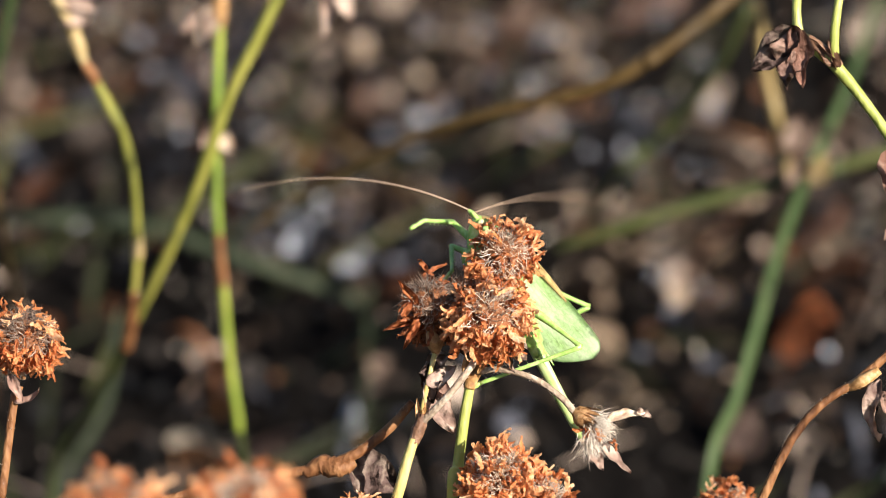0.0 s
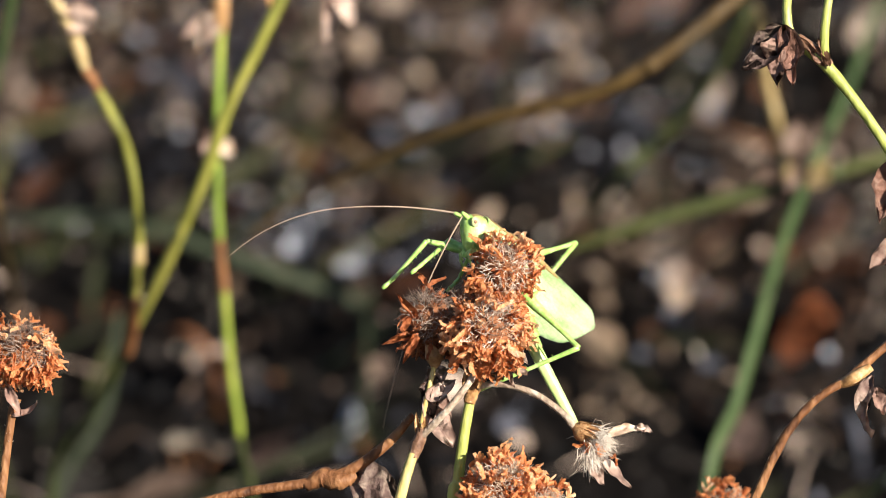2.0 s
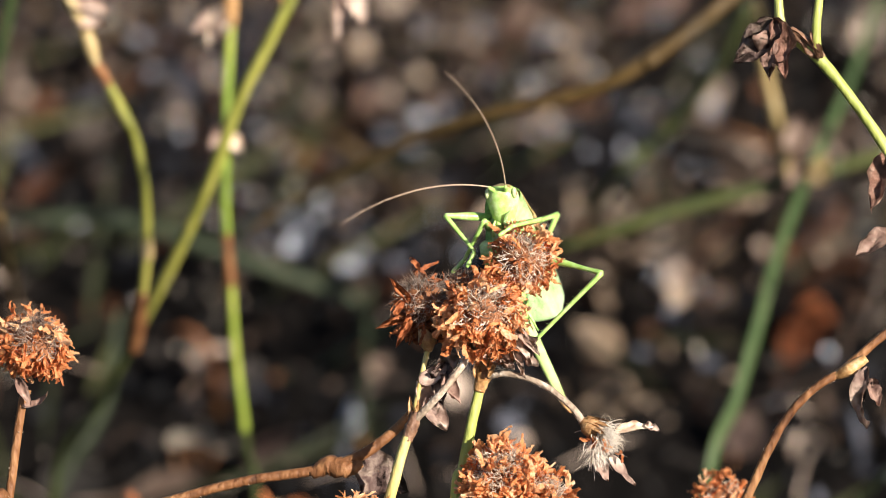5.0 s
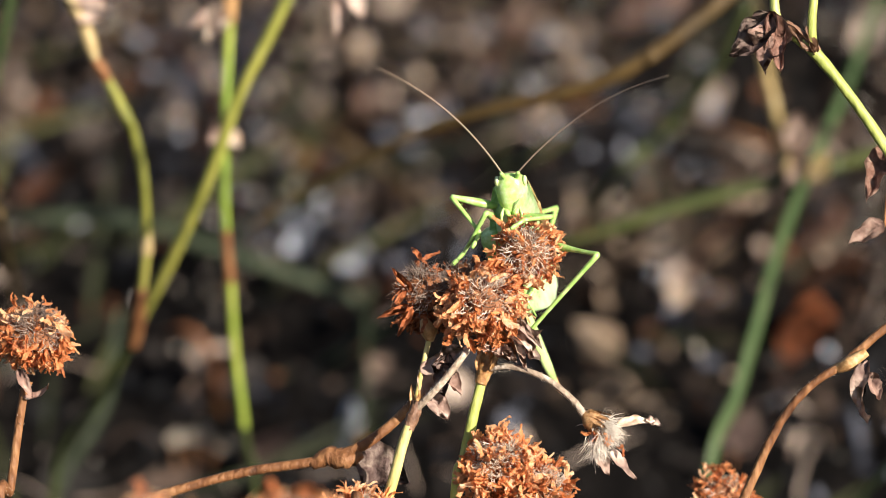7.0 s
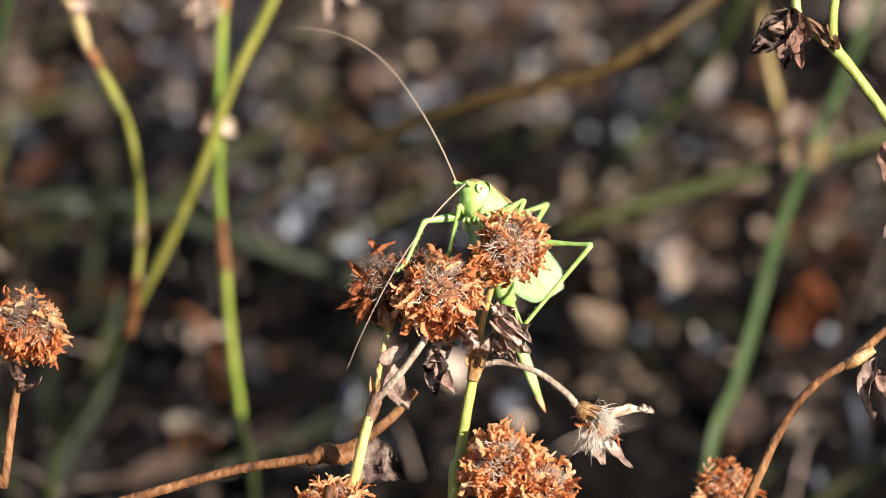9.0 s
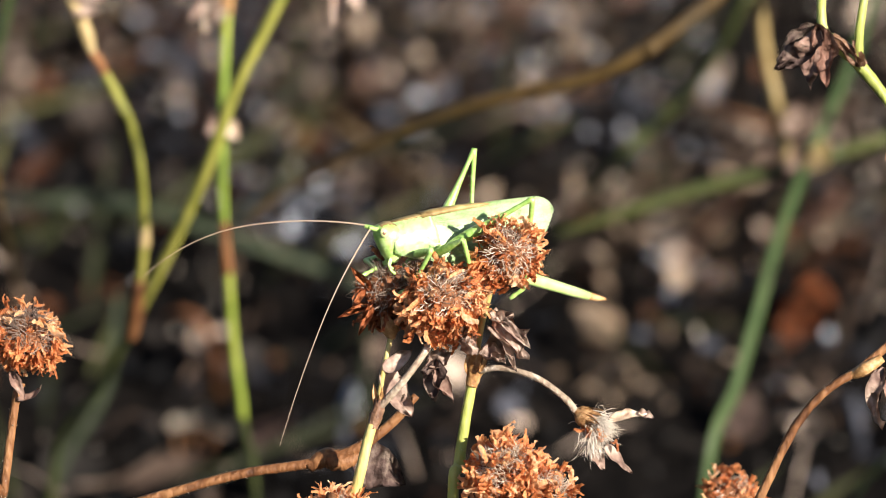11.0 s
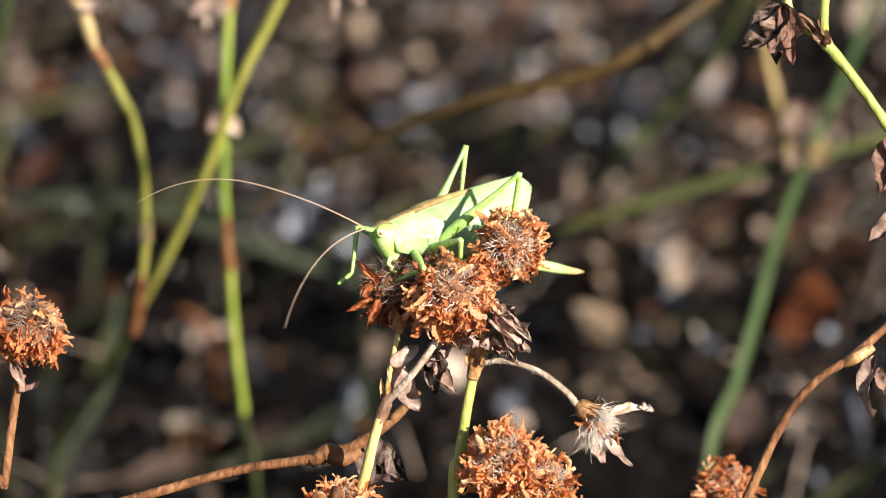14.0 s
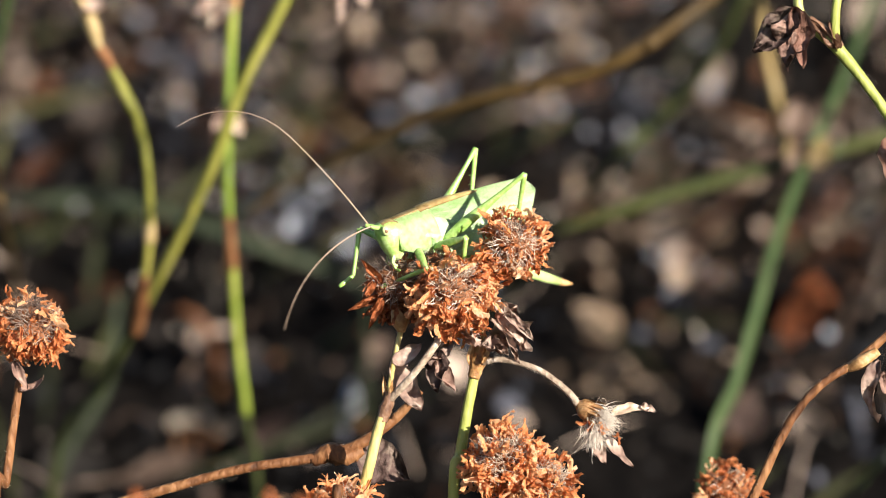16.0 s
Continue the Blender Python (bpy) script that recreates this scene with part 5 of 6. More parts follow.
# the head: turn and lift of the face, turn and lift of the crown
NOD = [(0, 170, 10, 80, 5), (0.5, 190, 10, 95, 0), (1, 190, 12, 98, 0), (1.5, 185, 20, 95, 0), (2, 185, 25, 92, 0), (2.5, 190, 40, 92, 0), (2.8, 200, 45, 92, 0), (3.5, 215, 55, 97, 5), (4.2, 225, 60, 95, 8), (6.3, 250, 76, 92, 5), (8.7, 250, 76, 92, 5), (8.8, 205, 45, 95, 5), (9.2, 205, 45, 95, 5), (11.3, 205, 8, 108, 10), (14.5, 212, 12, 108, 10), (16, 210, 14, 105, 10)]
# the hind body: turn and lift of the line from waist to the tip of the blade
TRAIL = [(0, -65, 0), (2, -65, 0), (2.5, -65, 0), (3.5, -65, -3), (4.2, -66, -10), (6.3, -69, -25), (8.7, -69, -25), (8.8, -74, -15), (9.2, -73, -15), (11.3, -14, -26), (12, -10, -26), (13, -14, -31), (14.5, -15, -38), (16, -21, -41)]
# how far the waist sits to the side of its place, in millimetres
SLIDE = [(0, 0), (2, 0), (2.5, -0.8), (3, -1.6), (4.2, -2.2), (6.3, -2.9), (8.7, -2.9), (8.8, -0.8), (9.2, -0.5), (11.3, 0), (16, 0)]
# each leg: time, foot, and where the knee points
STEPS = {
    "left_front": [(0, (11.7, -0.4, 4), (9.6, 4.7, 2)), (2, (-3.4, 2.1, 4), (0.6, 5.6, 4)), (2.5, (3.6, 10.2, 2), (9.6, 8.9, 2)), (2.8, (8.6, 4.1, 2), (13.8, 8.8, 2)), (3.5, (9.5, 6.4, -6), (16.1, 8.8, 0)), (4.2, (11.0, 6.8, -6), (18.2, 9.4, 0)), (6.3, (14.3, 6.4, -6), (21.9, 7.2, 0)), (8.7, (14.3, 6.3, -6), (21.9, 6.9, 0)), (8.8, (12.1, 2.5, 2), (16.8, 8.7, 0)), (9.2, (11.6, 2.7, 2), (15.8, 9.2, 0)), (11.3, (-7.2, -5.7, 0), (-4.2, -1.2, -5)), (12, (-8.6, -6.1, 0.5), (-4.6, -0.6, -5)), (13, (-8.6, -5.5, 1.9), (-3.7, -3.8, -4.4)), (16, (-8.1, -5.7, 1.9), (-2.9, -3.7, -4.4))],
    "right_front": [(0, (-3.4, 7.7, 8), (1.6, 7.2, 8)), (0.5, (-1.9, 0.6, 8), (0.6, 1.4, 8)), (1, (-5.0, -2.3, 8), (-0.4, 0.8, 8)), (1.5, (-1.9, 10.4, 8), (0.6, 8.4, 8)), (2, (-8.5, -0.4, 8), (-4.4, 5.7, 8)), (2.5, (2.4, -0.1, 6), (-2.7, 4.9, 6)), (3.5, (4.8, -0.8, 6), (-0.4, 4.0, 4)), (4.2, (5.1, 1.1, 5), (-0.4, 6.6, 4)), (6.3, (6.6, 4.3, 4), (1.6, 9.9, 2)), (8.7, (6.6, 4.0, 4), (1.6, 9.6, 2)), (8.8, (-6.0, -1.8, 2), (-4.2, 5.5, 2)), (9.2, (-6.8, -1.5, 2), (-4.8, 5.3, 2)), (11.3, (-12.5, -1.9, 4), (-14.6, -0.9, 8)), (12.5, (-13.5, -6.2, 4), (-17.1, -0.9, 8)), (13, (-15.3, -8.5, 4), (-17.3, -1.1, 8)), (13.5, (-16.3, -4.0, 6), (-16.4, 6.2, 8)), (16, (-16.0, -4.8, 6), (-16.4, 6.0, 8))],
    "left_middle": [(0, (7.6, -9.4, 3), (11.7, -5.4, 4)), (2.5, (11.7, -4.7, 4), (14.7, 0.4, 4)), (3.5, (11.7, -2.8, 6), (15.7, 2.2, 6)), (8.7, (13.7, -4.5, 6), (17.7, 0.5, 6)), (8.8, (11.7, -3.6, 5), (14.7, 0.5, 5)), (11.3, (5.1, -4.9, 1), (1.3, 5.5, -2)), (12, (2.8, -4.5, 0), (-1.2, 5.3, -2)), (13.1, (1.6, -3.7, 0), (-2.1, 6.1, -2)), (13.5, (2.8, -6.1, 2), (3.1, 2.2, -3)), (16, (3.2, -6.0, 2), (3.8, 2.5, -3))],
    "right_middle": [(0, (1.6, -1.4, 9), (1.6, 2.7, 10)), (2.5, (3.1, -0.7, 8), (4.6, 3.4, 8)), (3.5, (3.8, 0.7, 8), (4.6, 4.8, 8)), (6.3, (3.8, 0.8, 6), (6.7, 5.9, 8)), (8.7, (3.8, 0.5, 6), (6.7, 5.6, 8)), (8.8, (1.1, -0.6, 6), (3.1, 6.0, 8)), (9.2, (1.1, 0.2, 6), (2.8, 7.3, 8)), (11.3, (-8.5, -3.0, 8), (-6.5, -1.0, 12)), (16, (-8.5, -5.0, 8), (-6.5, -3.0, 12))],
    "left_hind": [(0, (6.6, -21.3, 4), (23.8, -14.5, 2)), (0.5, (6.6, -21.2, 4), (23.8, -13.7, 2)), (1, (6.6, -21.3, 4), (24.5, -13.4, 2)), (1.5, (6.6, -21.1, 4), (24.2, -13.8, 2)), (2, (6.6, -20.5, 4), (23.3, -12.6, 2)), (2.4, (11.6, -17.5, 3), (26.6, -6.4, 0)), (2.5, (16.1, -14.2, 2), (28.4, -0.1, 0)), (2.8, (16.0, -15.2, 2), (28.2, -1.1, 0)), (3, (15.6, -14.6, 2), (28.4, -0.7, 0)), (3.5, (15.2, -16.2, 2), (27.8, -1.5, 0)), (4.2, (14.6, -16.0, 2), (28.4, -2.0, 0)), (6.3, (15.2, -13.4, 2), (26.4, -1.2, 0)), (8.7, (15.2, -13.7, 2), (26.4, -1.5, 0)), (8.8, (14.0, -14.1, 2), (25.4, -0.1, 0)), (9.2, (14.1, -12.8, 2), (24.8, 1.0, 0)), (11.3, (14.6, -4.6, 10), (16.0, 11.2, 0)), (12.5, (11.9, -3.2, 10), (13.4, 12.6, 0)), (13, (11.1, -3.2, 10), (12.6, 12.7, 0)), (14.5, (10.9, -3.0, 10), (12.5, 13.2, 0)), (16, (11.9, -3.4, 10), (13.3, 12.8, 0))],
    "right_hind": [(0, (9.8, -16.7, 24), (29.2, -8.3, 28)), (0.5, (9.8, -15.7, 24), (26.4, -9.1, 28)), (1, (8.8, 0.2, 10), (27.6, 1.2, 12)), (1.5, (11.3, -4.2, 10), (26.7, 2.8, 16)), (2, (14.8, -5.5, 10), (24.0, 5.5, 20)), (2.5, (15.8, -6.4, 12), (22.9, 7.3, 20)), (3, (17.0, -5.9, 14), (21.7, 8.2, 26)), (3.5, (13.3, -5.2, 16), (20.3, 8.8, 26)), (4.2, (13.3, -5.2, 18), (20.6, 8.7, 26)), (6.3, (16.3, -6.3, 18), (20.5, 9.0, 20)), (8.7, (16.3, -6.6, 18), (20.5, 8.7, 20)), (8.8, (11.8, -3.4, 14), (18.8, 7.9, 26)), (9.2, (11.8, -3.4, 14), (18.7, 8.4, 26)), (11.3, (3.9, 1.1, 14), (5.7, 19.5, 16)), (12.5, (2.2, 0.1, 14), (4.5, 18.8, 16)), (13, (2.2, 0.0, 14), (4.3, 18.7, 16)), (14.5, (2.2, -0.4, 14), (4.8, 18.5, 16)), (16, (4.2, -1.0, 14), (6.5, 17.6, 16))],
}
# feelers: time, then turn and lift of the first, middle and last joint
FEEL = {
    "left": [(0, 20, 10, -8, 10, -14, 10), (0.5, 226, -5, 240, -15, 245, -15), (1, 72, 70, 40, 74, -40, 80), (1.5, 78, 78, 84, 83, 80, 85), (2, 240, -5, 250, -15, 258, -15), (2.5, 40, 58, 15, 62, 0, 62), (2.7, 40, 50, 20, 60, -20, 60), (2.8, 100, 75, 150, 78, 200, 78), (2.9, 215, 72, 240, 70, 262, 65), (3, 240, 62, 262, 60, 268, 60), (3.1, 240, 64, 262, 62, 268, 62), (3.2, 220, 74, 240, 76, 250, 78), (3.3, 70, 72, 62, 70, 52, 65), (3.4, 60, 58, 55, 62, 40, 62), (3.5, 52, 66, 0, 74, -70, 76), (4, 8, 46, -18, 50, -45, 54), (4.1, 200, 60, 235, 60, 250, 60), (4.2, 125, 62, 170, 66, 215, 70), (6.3, 48, 40, 33, 44, 12, 50), (8.5, 48, 40, 33, 44, 12, 50), (8.7, 44, 28, 32, 32, 10, 38), (8.8, 222, 30, 238, 25, 248, 10), (9.2, 222, 30, 240, 25, 248, 10), (11.3, 240, 20, 250, 5, 254, 5), (11.5, 195, 25, 209, 22, 244, 15), (12, 183, 35, 198, 30, 228, 20), (12.5, 178, 58, 208, 58, 242, 50), (13, 188, 56, 218, 58, 252, 50), (13.5, 200, 60, 240, 58, 256, 48), (14.5, 196, 62, 228, 62, 256, 54), (16, 202, 58, 230, 58, 257, 50)],
    "right": [(0, 155, 0, 175, 0, 195, 0), (0.5, 184, 42, 214, 45, 236, 40), (1, 214, 0, 226, 0, 240, 0), (1.5, 186, 22, 204, 24, 226, 20), (2, 171, 5, 185, 0, 219, 0), (2.5, 182, 20, 200, 15, 250, 5), (2.8, 202, 15, 214, 10, 245, 5), (3, 220, 15, 231, 14, 252, 10), (3.5, 206, 35, 222, 40, 252, 40), (4, 225, 50, 235, 45, 250, 30), (4.2, 200, 55, 225, 50, 245, 45), (6.3, 126, 46, 142, 49, 160, 53), (8.5, 126, 44, 141, 47, 158, 51), (8.7, 118, 25, 130, 25, 145, 25), (8.8, 103, 5, 124, 0, 180, 0), (9, 112, 5, 127, 0, 178, 0), (9.2, 120, 5, 140, 0, 195, 0), (11.3, 178, 5, 194, 0, 224, 0), (11.5, 143, 5, 156, 0, 216, 0), (12, 152, 5, 158, 0, 200, 0), (12.5, 152, 5, 163, 0, 205, 0), (13, 153, 5, 166, 0, 205, 0), (13.5, 154, 5, 168, 0, 212, 0), (14, 152, 5, 166, 0, 210, 0), (14.5, 146, 5, 152, 0, 212, 0), (15, 136, 5, 142, 0, 207, 0), (15.5, 129, 5, 137, 0, 210, 0), (16, 128, 5, 136, 0, 209, 0)],
}


def aim(place, way, hint):
    """A pose at place whose +Z runs along way and whose +X leans towards hint."""
    z = way.normalized()
    x = hint - z * hint.dot(z)
    x = x.normalized() if x.length > 1e-6 else z.orthogonal().normalized()
    y = z.cross(x)
    return Matrix.Translation(place) @ Matrix((x, y, z)).transposed().to_4x4()


def bend_leg(hip, foot, la, lb, hint):
    """Two joints of fixed length from hip to foot; the knee comes as near as it can to the line of sight through hint."""
    d = foot - hip
    n = min(max(d.length, abs(la - lb) + 1e-5), (la + lb) * 0.999)
    d.normalize()
    foot = hip + d * n
    a = (la * la - lb * lb + n * n) / (2 * n)
    h = math.sqrt(max(0, la * la - a * a))
    s = d.orthogonal().normalized()
    o = d.cross(s)
    best = None
    for k in range(72):
        q = hip + d * a + (s * math.cos(k * math.pi / 36) + o * math.sin(k * math.pi / 36)) * h
        e = q - hint
        miss = e.dot(RIGHT) ** 2 + e.dot(RISE) ** 2 + 0.15 * e.dot(AWAY) ** 2
        if best is None or miss < best[0]:
            best = (miss, q)
    return best[1], foot


def body_pose(t):
    c = at(picked(BODY_PLACE, t))
    a, b, e, f = picked(BODY_HEADING, t)
    x = way3(a, b)
    z = way3(e, f)
    z = (z - x * z.dot(x)).normalized()
    y = z.cross(x)
    return Matrix.Translation(c) @ Matrix((x, y, z)).transposed().to_4x4()


TIMES = sorted([k * 0.2 for k in range(81)] + [k * 0.5 for k in range(1, 32, 2)] + [2.9, 8.7, 11.3])


def sway(plant, tip, rows, hinge=None, share=1.0):
    """Leans a plant about its root, so that its tip goes by (right, up) millimetres as seen along the line of sight.
    With a hinge it tips to the side about that point of its stem, not about the root."""
    root = ORIGIN[plant]
    arm = at(tip) - root
    out = []
    for t, a, b in rows:
        a, b = a * share, b * share
        lean = arm + RIGHT * (0 if hinge else a * 0.001) + Vector((0, b * 0.001 / math.sin(TILT), 0))
        m = Matrix.Translation(root) @ arm.rotation_difference(lean).to_matrix().to_4x4()
        if hinge:
            h = at(hinge)
            turn = Matrix.Rotation(a / (tip[1] - hinge[1]), 4, AWAY)
            m = Matrix.Translation(h) @ turn @ Matrix.Translation(-h) @ m
        out.append((t, m))
    walk(plant, out)


def motions():
    # time, then millimetres to the right and up
    sway(forked, (0.6, -8.0, 0), [(0, 7.06, -0.73), (0.5, 7.36, -1.43), (1, 7.98, -0.98), (1.5, 7.67, -1.16), (2, 6.90, -1.41), (2.5, 8.43, -0.88), (2.8, 8.10, -1.34), (2.9, 6.60, -0.47), (3, 5.07, -0.73), (3.5, 3.99, -0.92), (4, 4.61, -0.81), (6.5, 5.98, 0.50), (7, 5.98, 0.49), (7.5, 5.98, 0.38), (8, 5.98, 0.61), (8.5, 5.68, 0.57), (8.7, 5.70, 0.53), (8.8, -3.20, 1.15), (9, -1.82, 0.84), (11.3, -1.26, 0.62), (11.5, -1.21, 0.62), (12, -0.45, 1.53), (12.5, -0.91, 1.33), (13, -1.06, 0.54), (13.5, -0.14, -0.30), (14, 0.17, 0.07), (14.5, 0.01, 0.04), (15, 0.78, 0.39), (15.5, 0.93, 0.34), (16, 0.63, 0.15)])
    sway(tall, (11.8, 0.7, 0), [(0, -1.00, 0.95), (0.5, -1.00, 0.70), (1, -0.40, 0.96), (1.5, -0.60, 1.22), (2, -1.00, 0.11), (2.5, 0.30, 0.45), (2.8, -0.20, 0.38), (2.9, 0.60, 1.09), (3, 1.60, 0.93), (3.5, 1.20, 0.20), (4, 1.40, 0.46), (6.5, 2.80, 0.81), (7, 2.70, 0.70), (7.5, 2.70, 1.20), (8, 2.70, 0.82), (8.5, 2.60, 0.78), (8.7, 2.40, 0.73), (8.8, 0.00, -0.05), (9, 0.00, 0.10), (11.3, -0.46, 0.27), (11.5, -0.50, 0.30), (12, -0.20, 0.22), (12.5, -0.20, 0.23), (13, -0.50, -0.08), (13.5, -0.20, 0.07), (14, -0.10, -0.01), (14.5, 0.00, -0.00), (15, 0.30, 0.13), (15.5, 0.60, 0.10), (16, 0.40, 0.06)], hinge=(2.1, -51.2, 4))
    sway(low, (10.5, -35.7, -4), [(0, -0.31, -0.67), (0.5, 0.00, -0.64), (1, 0.15, -0.36), (1.5, -0.31, -0.26), (2, 0.00, -0.39), (2.5, 0.91, -0.27), (2.8, 0.45, 0.02), (2.9, 0.30, -0.09), (3, 0.15, -0.07), (3.5, 0.00, -0.12), (4, 0.00, -0.16), (6.5, -0.31, 0.38), (7, -0.31, 0.38), (7.5, -0.16, 0.42), (8, -0.31, 0.50), (8.5, -0.46, 0.46), (8.7, -0.37, 0.36), (8.8, 0.03, -0.02), (9, 0.00, -0.27), (11.3, 0.56, -0.22), (11.5, 0.61, -0.20), (12, 0.15, -0.04), (12.5, 0.00, -0.08), (13, 0.15, -0.27), (13.5, 0.15, -0.04), (14, 0.00, 0.04), (14.5, 0.00, -0.00), (15, 0.00, 0.04), (15.5, 0.30, 0.15), (16, 0.30, -0.04)])
    sway(left, (-73.0, -14.0, 6), [(0, -0.61, 0.40), (0.5, -0.61, 0.13), (1, -0.30, -0.06), (1.5, -0.76, -0.27), (2, -0.92, -0.09), (2.5, 0.16, -0.12), (2.8, 0.13, -0.69), (2.9, 0.33, -0.28), (3, 0.61, -0.23), (3.5, 0.16, 0.34), (4, 0.46, 0.15), (6.5, 1.23, -0.38), (7, 1.23, -0.08), (7.5, 1.23, -0.19), (8, 1.23, -0.12), (8.5, 1.23, -0.16), (8.7, 1.13, -0.14), (8.8, -0.17, 0.28), (9, -0.15, 0.50), (11.3, -0.15, -0.29), (11.5, -0.15, -0.35), (12, 0.00, -0.20), (12.5, -0.15, 0.07), (13, -0.46, 0.19), (13.5, -0.15, -0.05), (14, 0.00, 0.03), (14.5, 0.00, -0.00), (15, 0.31, -0.12), (15.5, 0.61, -0.31), (16, 0.31, -0.04)])
    sway(straggler, (-20.1, -37.5, 9), [(0, -1.39, -0.29), (0.5, -1.29, -0.54), (1, -0.99, -0.58), (1.5, -1.69, -0.42), (2, -1.19, -0.53), (2.5, 0.00, -0.42), (2.8, 0.28, -0.23), (2.9, 0.37, -0.37), (3, 0.46, -0.38), (3.5, -0.30, -0.42), (4, 0.00, -0.15), (6.5, 0.31, 0.69), (7, 0.31, 0.69), (7.5, 0.16, 0.58), (8, 0.16, 0.50), (8.5, 0.00, 0.62), (8.7, 0.11, 0.69), (8.8, -0.69, 0.01), (9, -0.61, 0.04), (11.3, -0.47, 0.38), (11.5, -0.46, 0.43), (12, -0.15, 0.27), (12.5, -0.46, 0.23), (13, -0.76, 0.20), (13.5, -0.15, -0.04), (14, 0.00, -0.11), (14.5, 0.00, -0.00), (15, 0.62, 0.05), (15.5, 0.77, 0.00), (16, 0.46, -0.04)])
    sway(bent, (72.9, -18.1, 5), [(0, 1.10, -2.75), (0.5, 1.40, -1.90), (1, -0.10, -0.44), (1.5, 0.20, -0.18), (2, 0.50, 0.31), (2.5, 2.20, -2.95), (2.8, 0.04, -0.76), (2.9, -0.68, -0.23), (3, -1.40, 0.43), (3.5, 0.60, -1.30), (4, 0.20, -0.84), (6.5, -0.80, 0.01), (7, -0.60, -0.60), (7.5, -0.20, -0.60), (8, -1.10, 0.12), (8.5, -1.50, 0.38), (8.7, -0.60, -0.77), (8.8, 1.20, -1.55), (9, 0.70, -0.70), (11.3, 2.54, -1.08), (11.5, 2.70, -1.10), (12, 0.70, -0.48), (12.5, 0.70, -0.37), (13, 3.00, -2.28), (13.5, 0.70, -0.53), (14, 0.60, -0.61), (14.5, 0.00, -0.00), (15, 0.10, -0.67), (15.5, 0.70, -1.20), (16, 1.20, -1.74)])
    sway(right_low, (51.7, -44.0, 34), [(0, 1.10, -2.75), (0.5, 1.40, -1.90), (1, -0.10, -0.44), (1.5, 0.20, -0.18), (2, 0.50, 0.31), (2.5, 2.20, -2.95), (2.8, 0.04, -0.76), (2.9, -0.68, -0.23), (3, -1.40, 0.43), (3.5, 0.60, -1.30), (4, 0.20, -0.84), (6.5, -0.80, 0.01), (7, -0.60, -0.60), (7.5, -0.20, -0.60), (8, -1.10, 0.12), (8.5, -1.50, 0.38), (8.7, -0.60, -0.77), (8.8, 1.20, -1.55), (9, 0.70, -0.70), (11.3, 2.54, -1.08), (11.5, 2.70, -1.10), (12, 0.70, -0.48), (12.5, 0.70, -0.37), (13, 3.00, -2.28), (13.5, 0.70, -0.53), (14, 0.60, -0.61), (14.5, 0.00, -0.00), (15, 0.10, -0.67), (15.5, 0.70, -1.20), (16, 1.20, -1.74)], share=0.6)
    sway(arching, (66.8, 37.4, 0), [(0, 2.30, -3.75), (0.5, 2.80, -3.10), (1, 0.50, -0.54), (1.5, 1.00, -0.78), (2, 1.10, -0.19), (2.5, 4.80, -4.65), (2.8, 0.80, -0.92), (2.9, 0.60, -1.01), (3, -1.20, 0.03), (3.5, 1.40, -1.90), (4, 0.90, -1.34), (6.5, -1.20, -0.29), (7, -1.20, -0.80), (7.5, -0.50, -0.80), (8, -1.80, 0.22), (8.5, -2.60, 0.78), (8.7, -0.70, -1.07), (8.8, 2.60, -2.95), (9, 2.30, -2.20), (11.3, 6.40, -5.64), (11.5, 4.60, -3.20), (12, 1.30, -0.88), (12.5, 1.00, -0.77), (13, 5.20, -4.18), (13.5, 1.30, -1.12), (14, 0.90, -1.01), (14.5, 0.00, -0.00), (15, 0.30, -0.87), (15.5, 1.50, -1.80), (16, 2.60, -2.74)])
    sway(hang, (78.0, 14.2, 4), [(0, 2.30, -3.75), (0.5, 2.80, -3.10), (1, 0.50, -0.54), (1.5, 1.00, -0.78), (2, 1.10, -0.19), (2.5, 4.80, -4.65), (2.8, 0.80, -0.92), (2.9, 0.60, -1.01), (3, -1.20, 0.03), (3.5, 1.40, -1.90), (4, 0.90, -1.34), (6.5, -1.20, -0.29), (7, -1.20, -0.80), (7.5, -0.50, -0.80), (8, -1.80, 0.22), (8.5, -2.60, 0.78), (8.7, -0.70, -1.07), (8.8, 2.60, -2.95), (9, 2.30, -2.20), (11.3, 6.40, -5.64), (11.5, 4.60, -3.20), (12, 1.30, -0.88), (12.5, 1.00, -0.77), (13, 5.20, -4.18), (13.5, 1.30, -1.12), (14, 0.90, -1.01), (14.5, 0.00, -0.00), (15, 0.30, -0.87), (15.5, 1.50, -1.80), (16, 2.60, -2.74)], share=0.8)
    sway(corner, (-18.0, -43.7, -4), [(0, 7.06, -0.73), (0.5, 7.36, -1.43), (1, 7.98, -0.98), (1.5, 7.67, -1.16), (2, 6.90, -1.41), (2.5, 8.43, -0.88), (2.8, 8.10, -1.34), (2.9, 6.60, -0.47), (3, 5.07, -0.73), (3.5, 3.99, -0.92), (4, 4.61, -0.81), (6.5, 5.98, 0.50), (7, 5.98, 0.49), (7.5, 5.98, 0.38), (8, 5.98, 0.61), (8.5, 5.68, 0.57), (8.7, 5.70, 0.53), (8.8, -3.20, 1.15), (9, -1.82, 0.84), (11.3, -1.26, 0.62), (11.5, -1.21, 0.62), (12, -0.45, 1.53), (12.5, -0.91, 1.33), (13, -1.06, 0.54), (13.5, -0.14, -0.30), (14, 0.17, 0.07), (14.5, 0.01, 0.04), (15, 0.78, 0.39), (15.5, 0.93, 0.34), (16, 0.63, 0.15)], share=0.6)
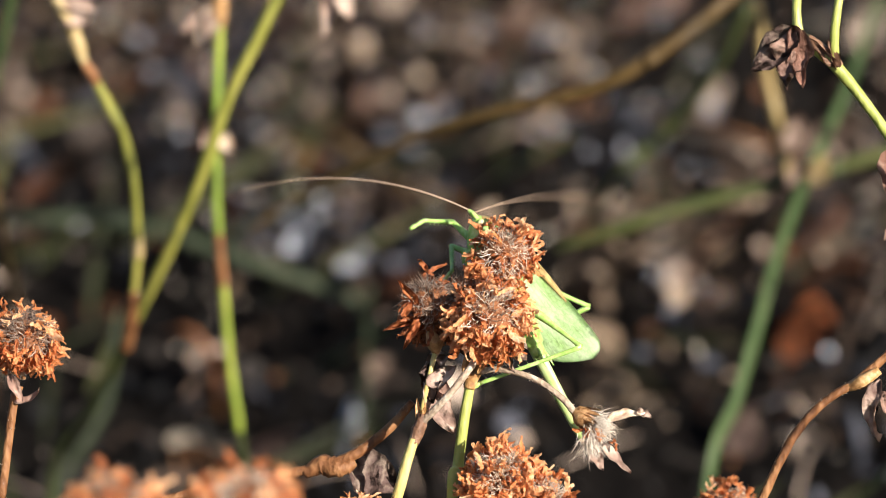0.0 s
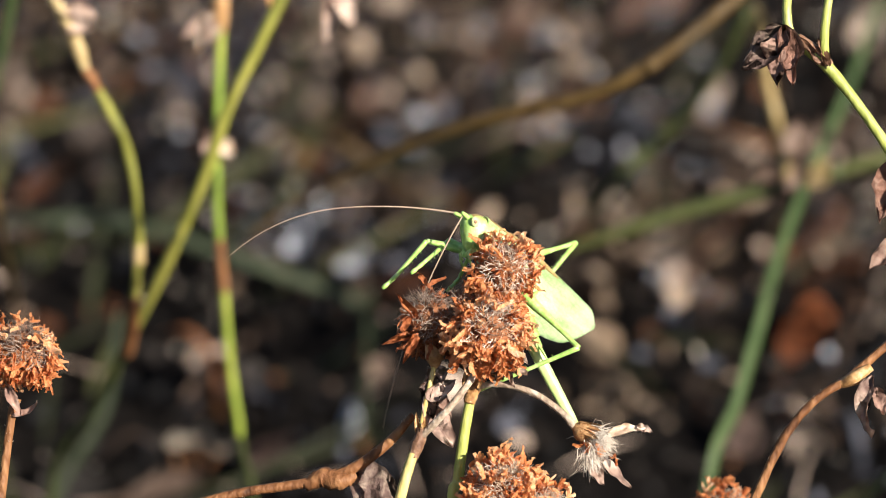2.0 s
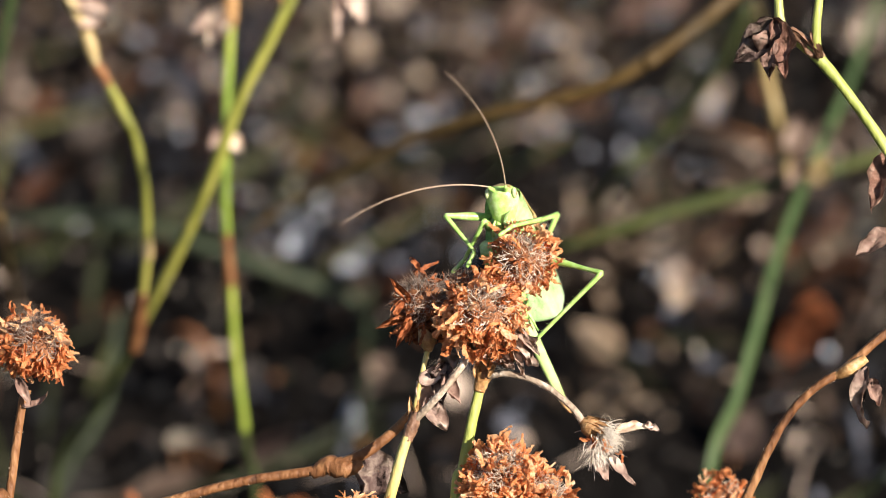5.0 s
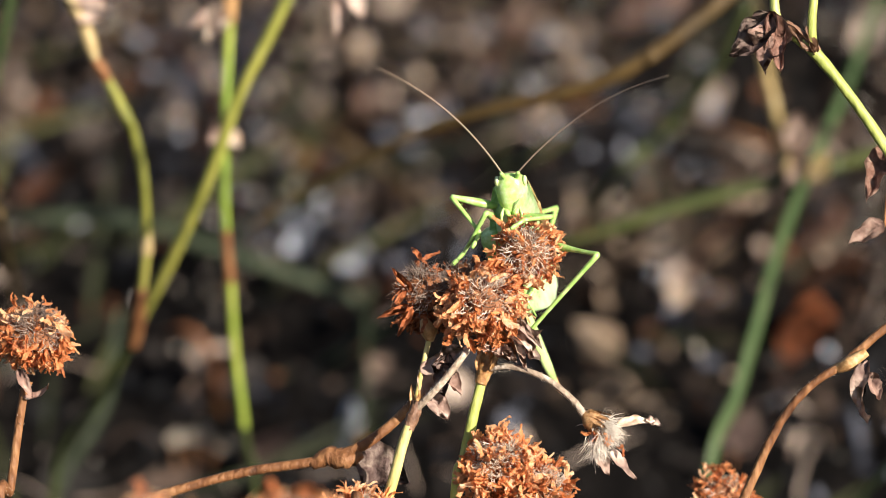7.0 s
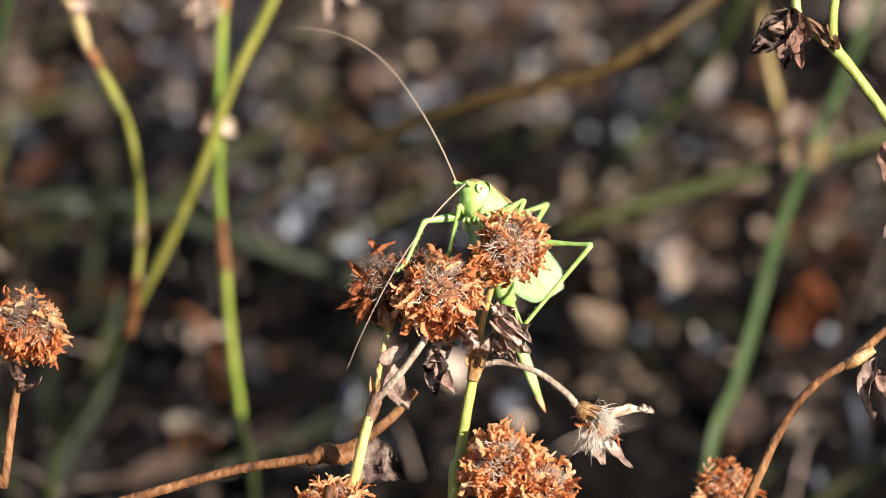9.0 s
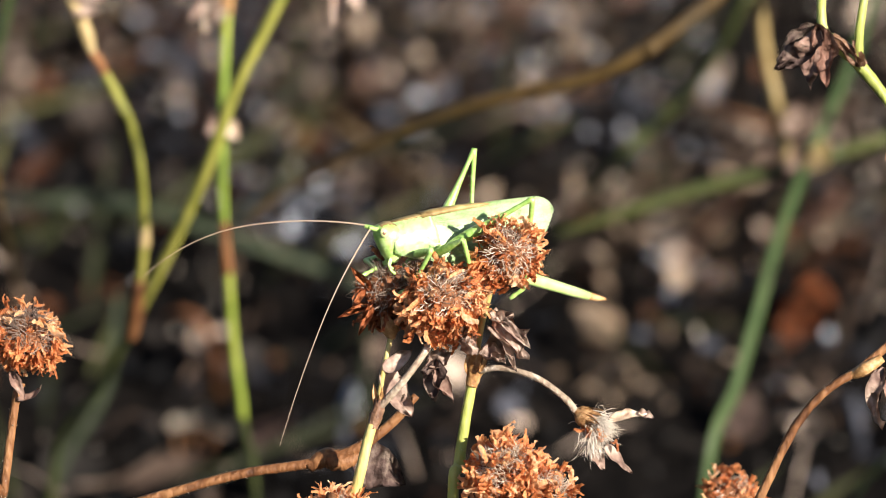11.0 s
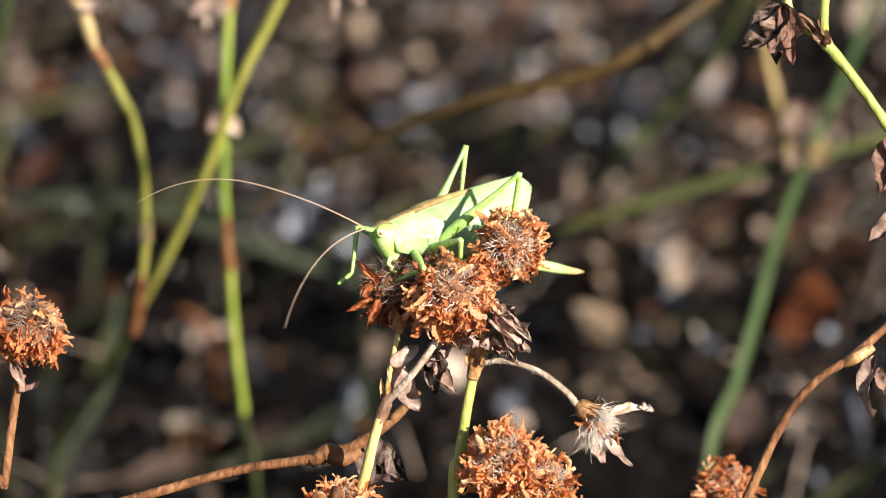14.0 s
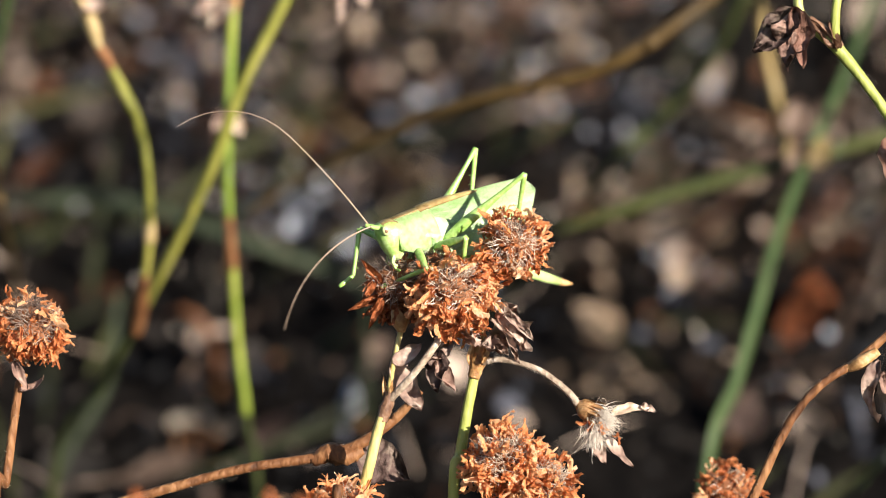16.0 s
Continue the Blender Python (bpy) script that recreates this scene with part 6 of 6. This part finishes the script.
    sway(near, (-44.9, -40.4, -130), [(0, -4.26, 7.67), (0.5, -0.85, 0.09), (1, -0.85, -0.25), (1.5, -0.85, 0.31), (2, -0.85, 1.10), (2.5, -0.85, -0.16), (2.8, -0.85, 0.43), (2.9, -3.41, 12.76), (3, -1.71, 2.10), (3.5, -0.85, 1.82), (4, 0.00, 1.36), (6.5, 2.56, 1.18), (7, 2.56, 1.30), (7.5, 2.99, 2.48), (8, 2.73, 1.85), (8.5, 0.85, 6.50), (8.7, -0.43, 6.72), (8.8, 0.00, -3.06), (9, 0.00, -2.88), (11.3, 0.00, -1.08), (11.5, 0.00, -0.90), (12, 0.00, -2.51), (12.5, 0.00, -2.32), (13, 0.00, -1.37), (13.5, 0.00, -2.13), (14, 0.00, -2.44), (14.5, 0.00, -2.56), (15, 2.56, -0.40), (15.5, 2.56, -0.13), (16, 2.56, -0.46)])
    for far in (slant, upright):
        sway(far, (-41.5, 31.4, 60), [(0, -4.00, 0.00), (0.5, -2.20, 0.00), (1, -3.30, 0.00), (1.5, -3.50, 0.00), (2, -3.60, 0.00), (2.5, 0.50, 0.00), (2.8, 0.30, 0.00), (2.9, 0.05, 0.00), (3, -0.20, 0.00), (3.5, -1.40, 0.00), (4, -0.70, 0.00), (6.5, -0.30, 0.00), (7, -0.70, 0.00), (7.5, -0.10, 0.00), (8, -0.40, 0.00), (8.5, -1.30, 0.00), (8.7, -1.50, 0.00), (8.8, -1.90, 0.00), (9, -3.00, 0.00), (11.3, -1.34, 0.00), (11.5, -1.20, 0.00), (12, -0.50, 0.00), (12.5, -1.70, 0.00), (13, -1.50, 0.00), (13.5, -0.70, 0.00), (14, -0.90, 0.00), (14.5, 0.00, 0.00), (15, 0.50, 0.00), (15.5, 0.30, 0.00), (16, 0.50, 0.00)])
    poses = {t: body_pose(t) for t in TIMES}
    walk(cricket, list(poses.items()))
    heads, tails = {}, []
    for t, m in poses.items():
        inv = m.inverted()
        a, b, e, f = picked(NOD, t)
        x, z = way3(a, b), way3(e, f)
        z = (z - x * z.dot(x)).normalized()
        turn = Matrix((x, z.cross(x), z)).transposed().to_4x4()
        heads[t] = inv @ Matrix.Translation(m @ NECK) @ turn
        tails.append((t, inv @ aim(m @ WAIST + RIGHT * picked(SLIDE, t)[0] * 0.001, way3(*picked(TRAIL, t)), m.to_3x3() @ Vector((0, 0, 1)))))
    walk(head, list(heads.items()))
    walk(abdomen, tails)
    for key, (hip, la, lb) in LEGS.items():
        rows = ([], [], [])
        for t, m in poses.items():
            inv = m.inverted()
            v = picked(STEPS[key], t)
            h = m @ (Vector(hip) * 0.001)
            knee, foot = bend_leg(h, at(v[:3]), la * 0.001, lb * 0.001, at(v[3:]))
            back = h - foot
            toe = (foot - knee).normalized() * 0.3 + way3(200 if t > 10 else 220, 10) * 0.7
            for r, (p, w) in zip(rows, ((h, knee - h), (knee, foot - knee), (foot, toe))):
                r.append((t, inv @ aim(p, w, back)))
        for ob, r in zip(JOINTS[key], rows):
            walk(ob, r)
    for side, sgn in (("left", 1), ("right", -1)):
        rows = [[] for _ in range(JOINTED)]
        for t, m in poses.items():
            inv = m.inverted()
            p = m @ heads[t] @ Vector((0.0029, sgn * 0.0014, 0.0043))
            v = picked(FEEL[side], t)
            for i in range(JOINTED):
                w = way3(np.interp(i, (0, 7.5, 15), v[0::2]), np.interp(i, (0, 7.5, 15), v[1::2]))
                rows[i].append((t, inv @ aim(p, w, RISE)))
                p = p + w * 0.00265
        for ob, r in zip(FEELERS[side], rows):
            walk(ob, r)


motions()
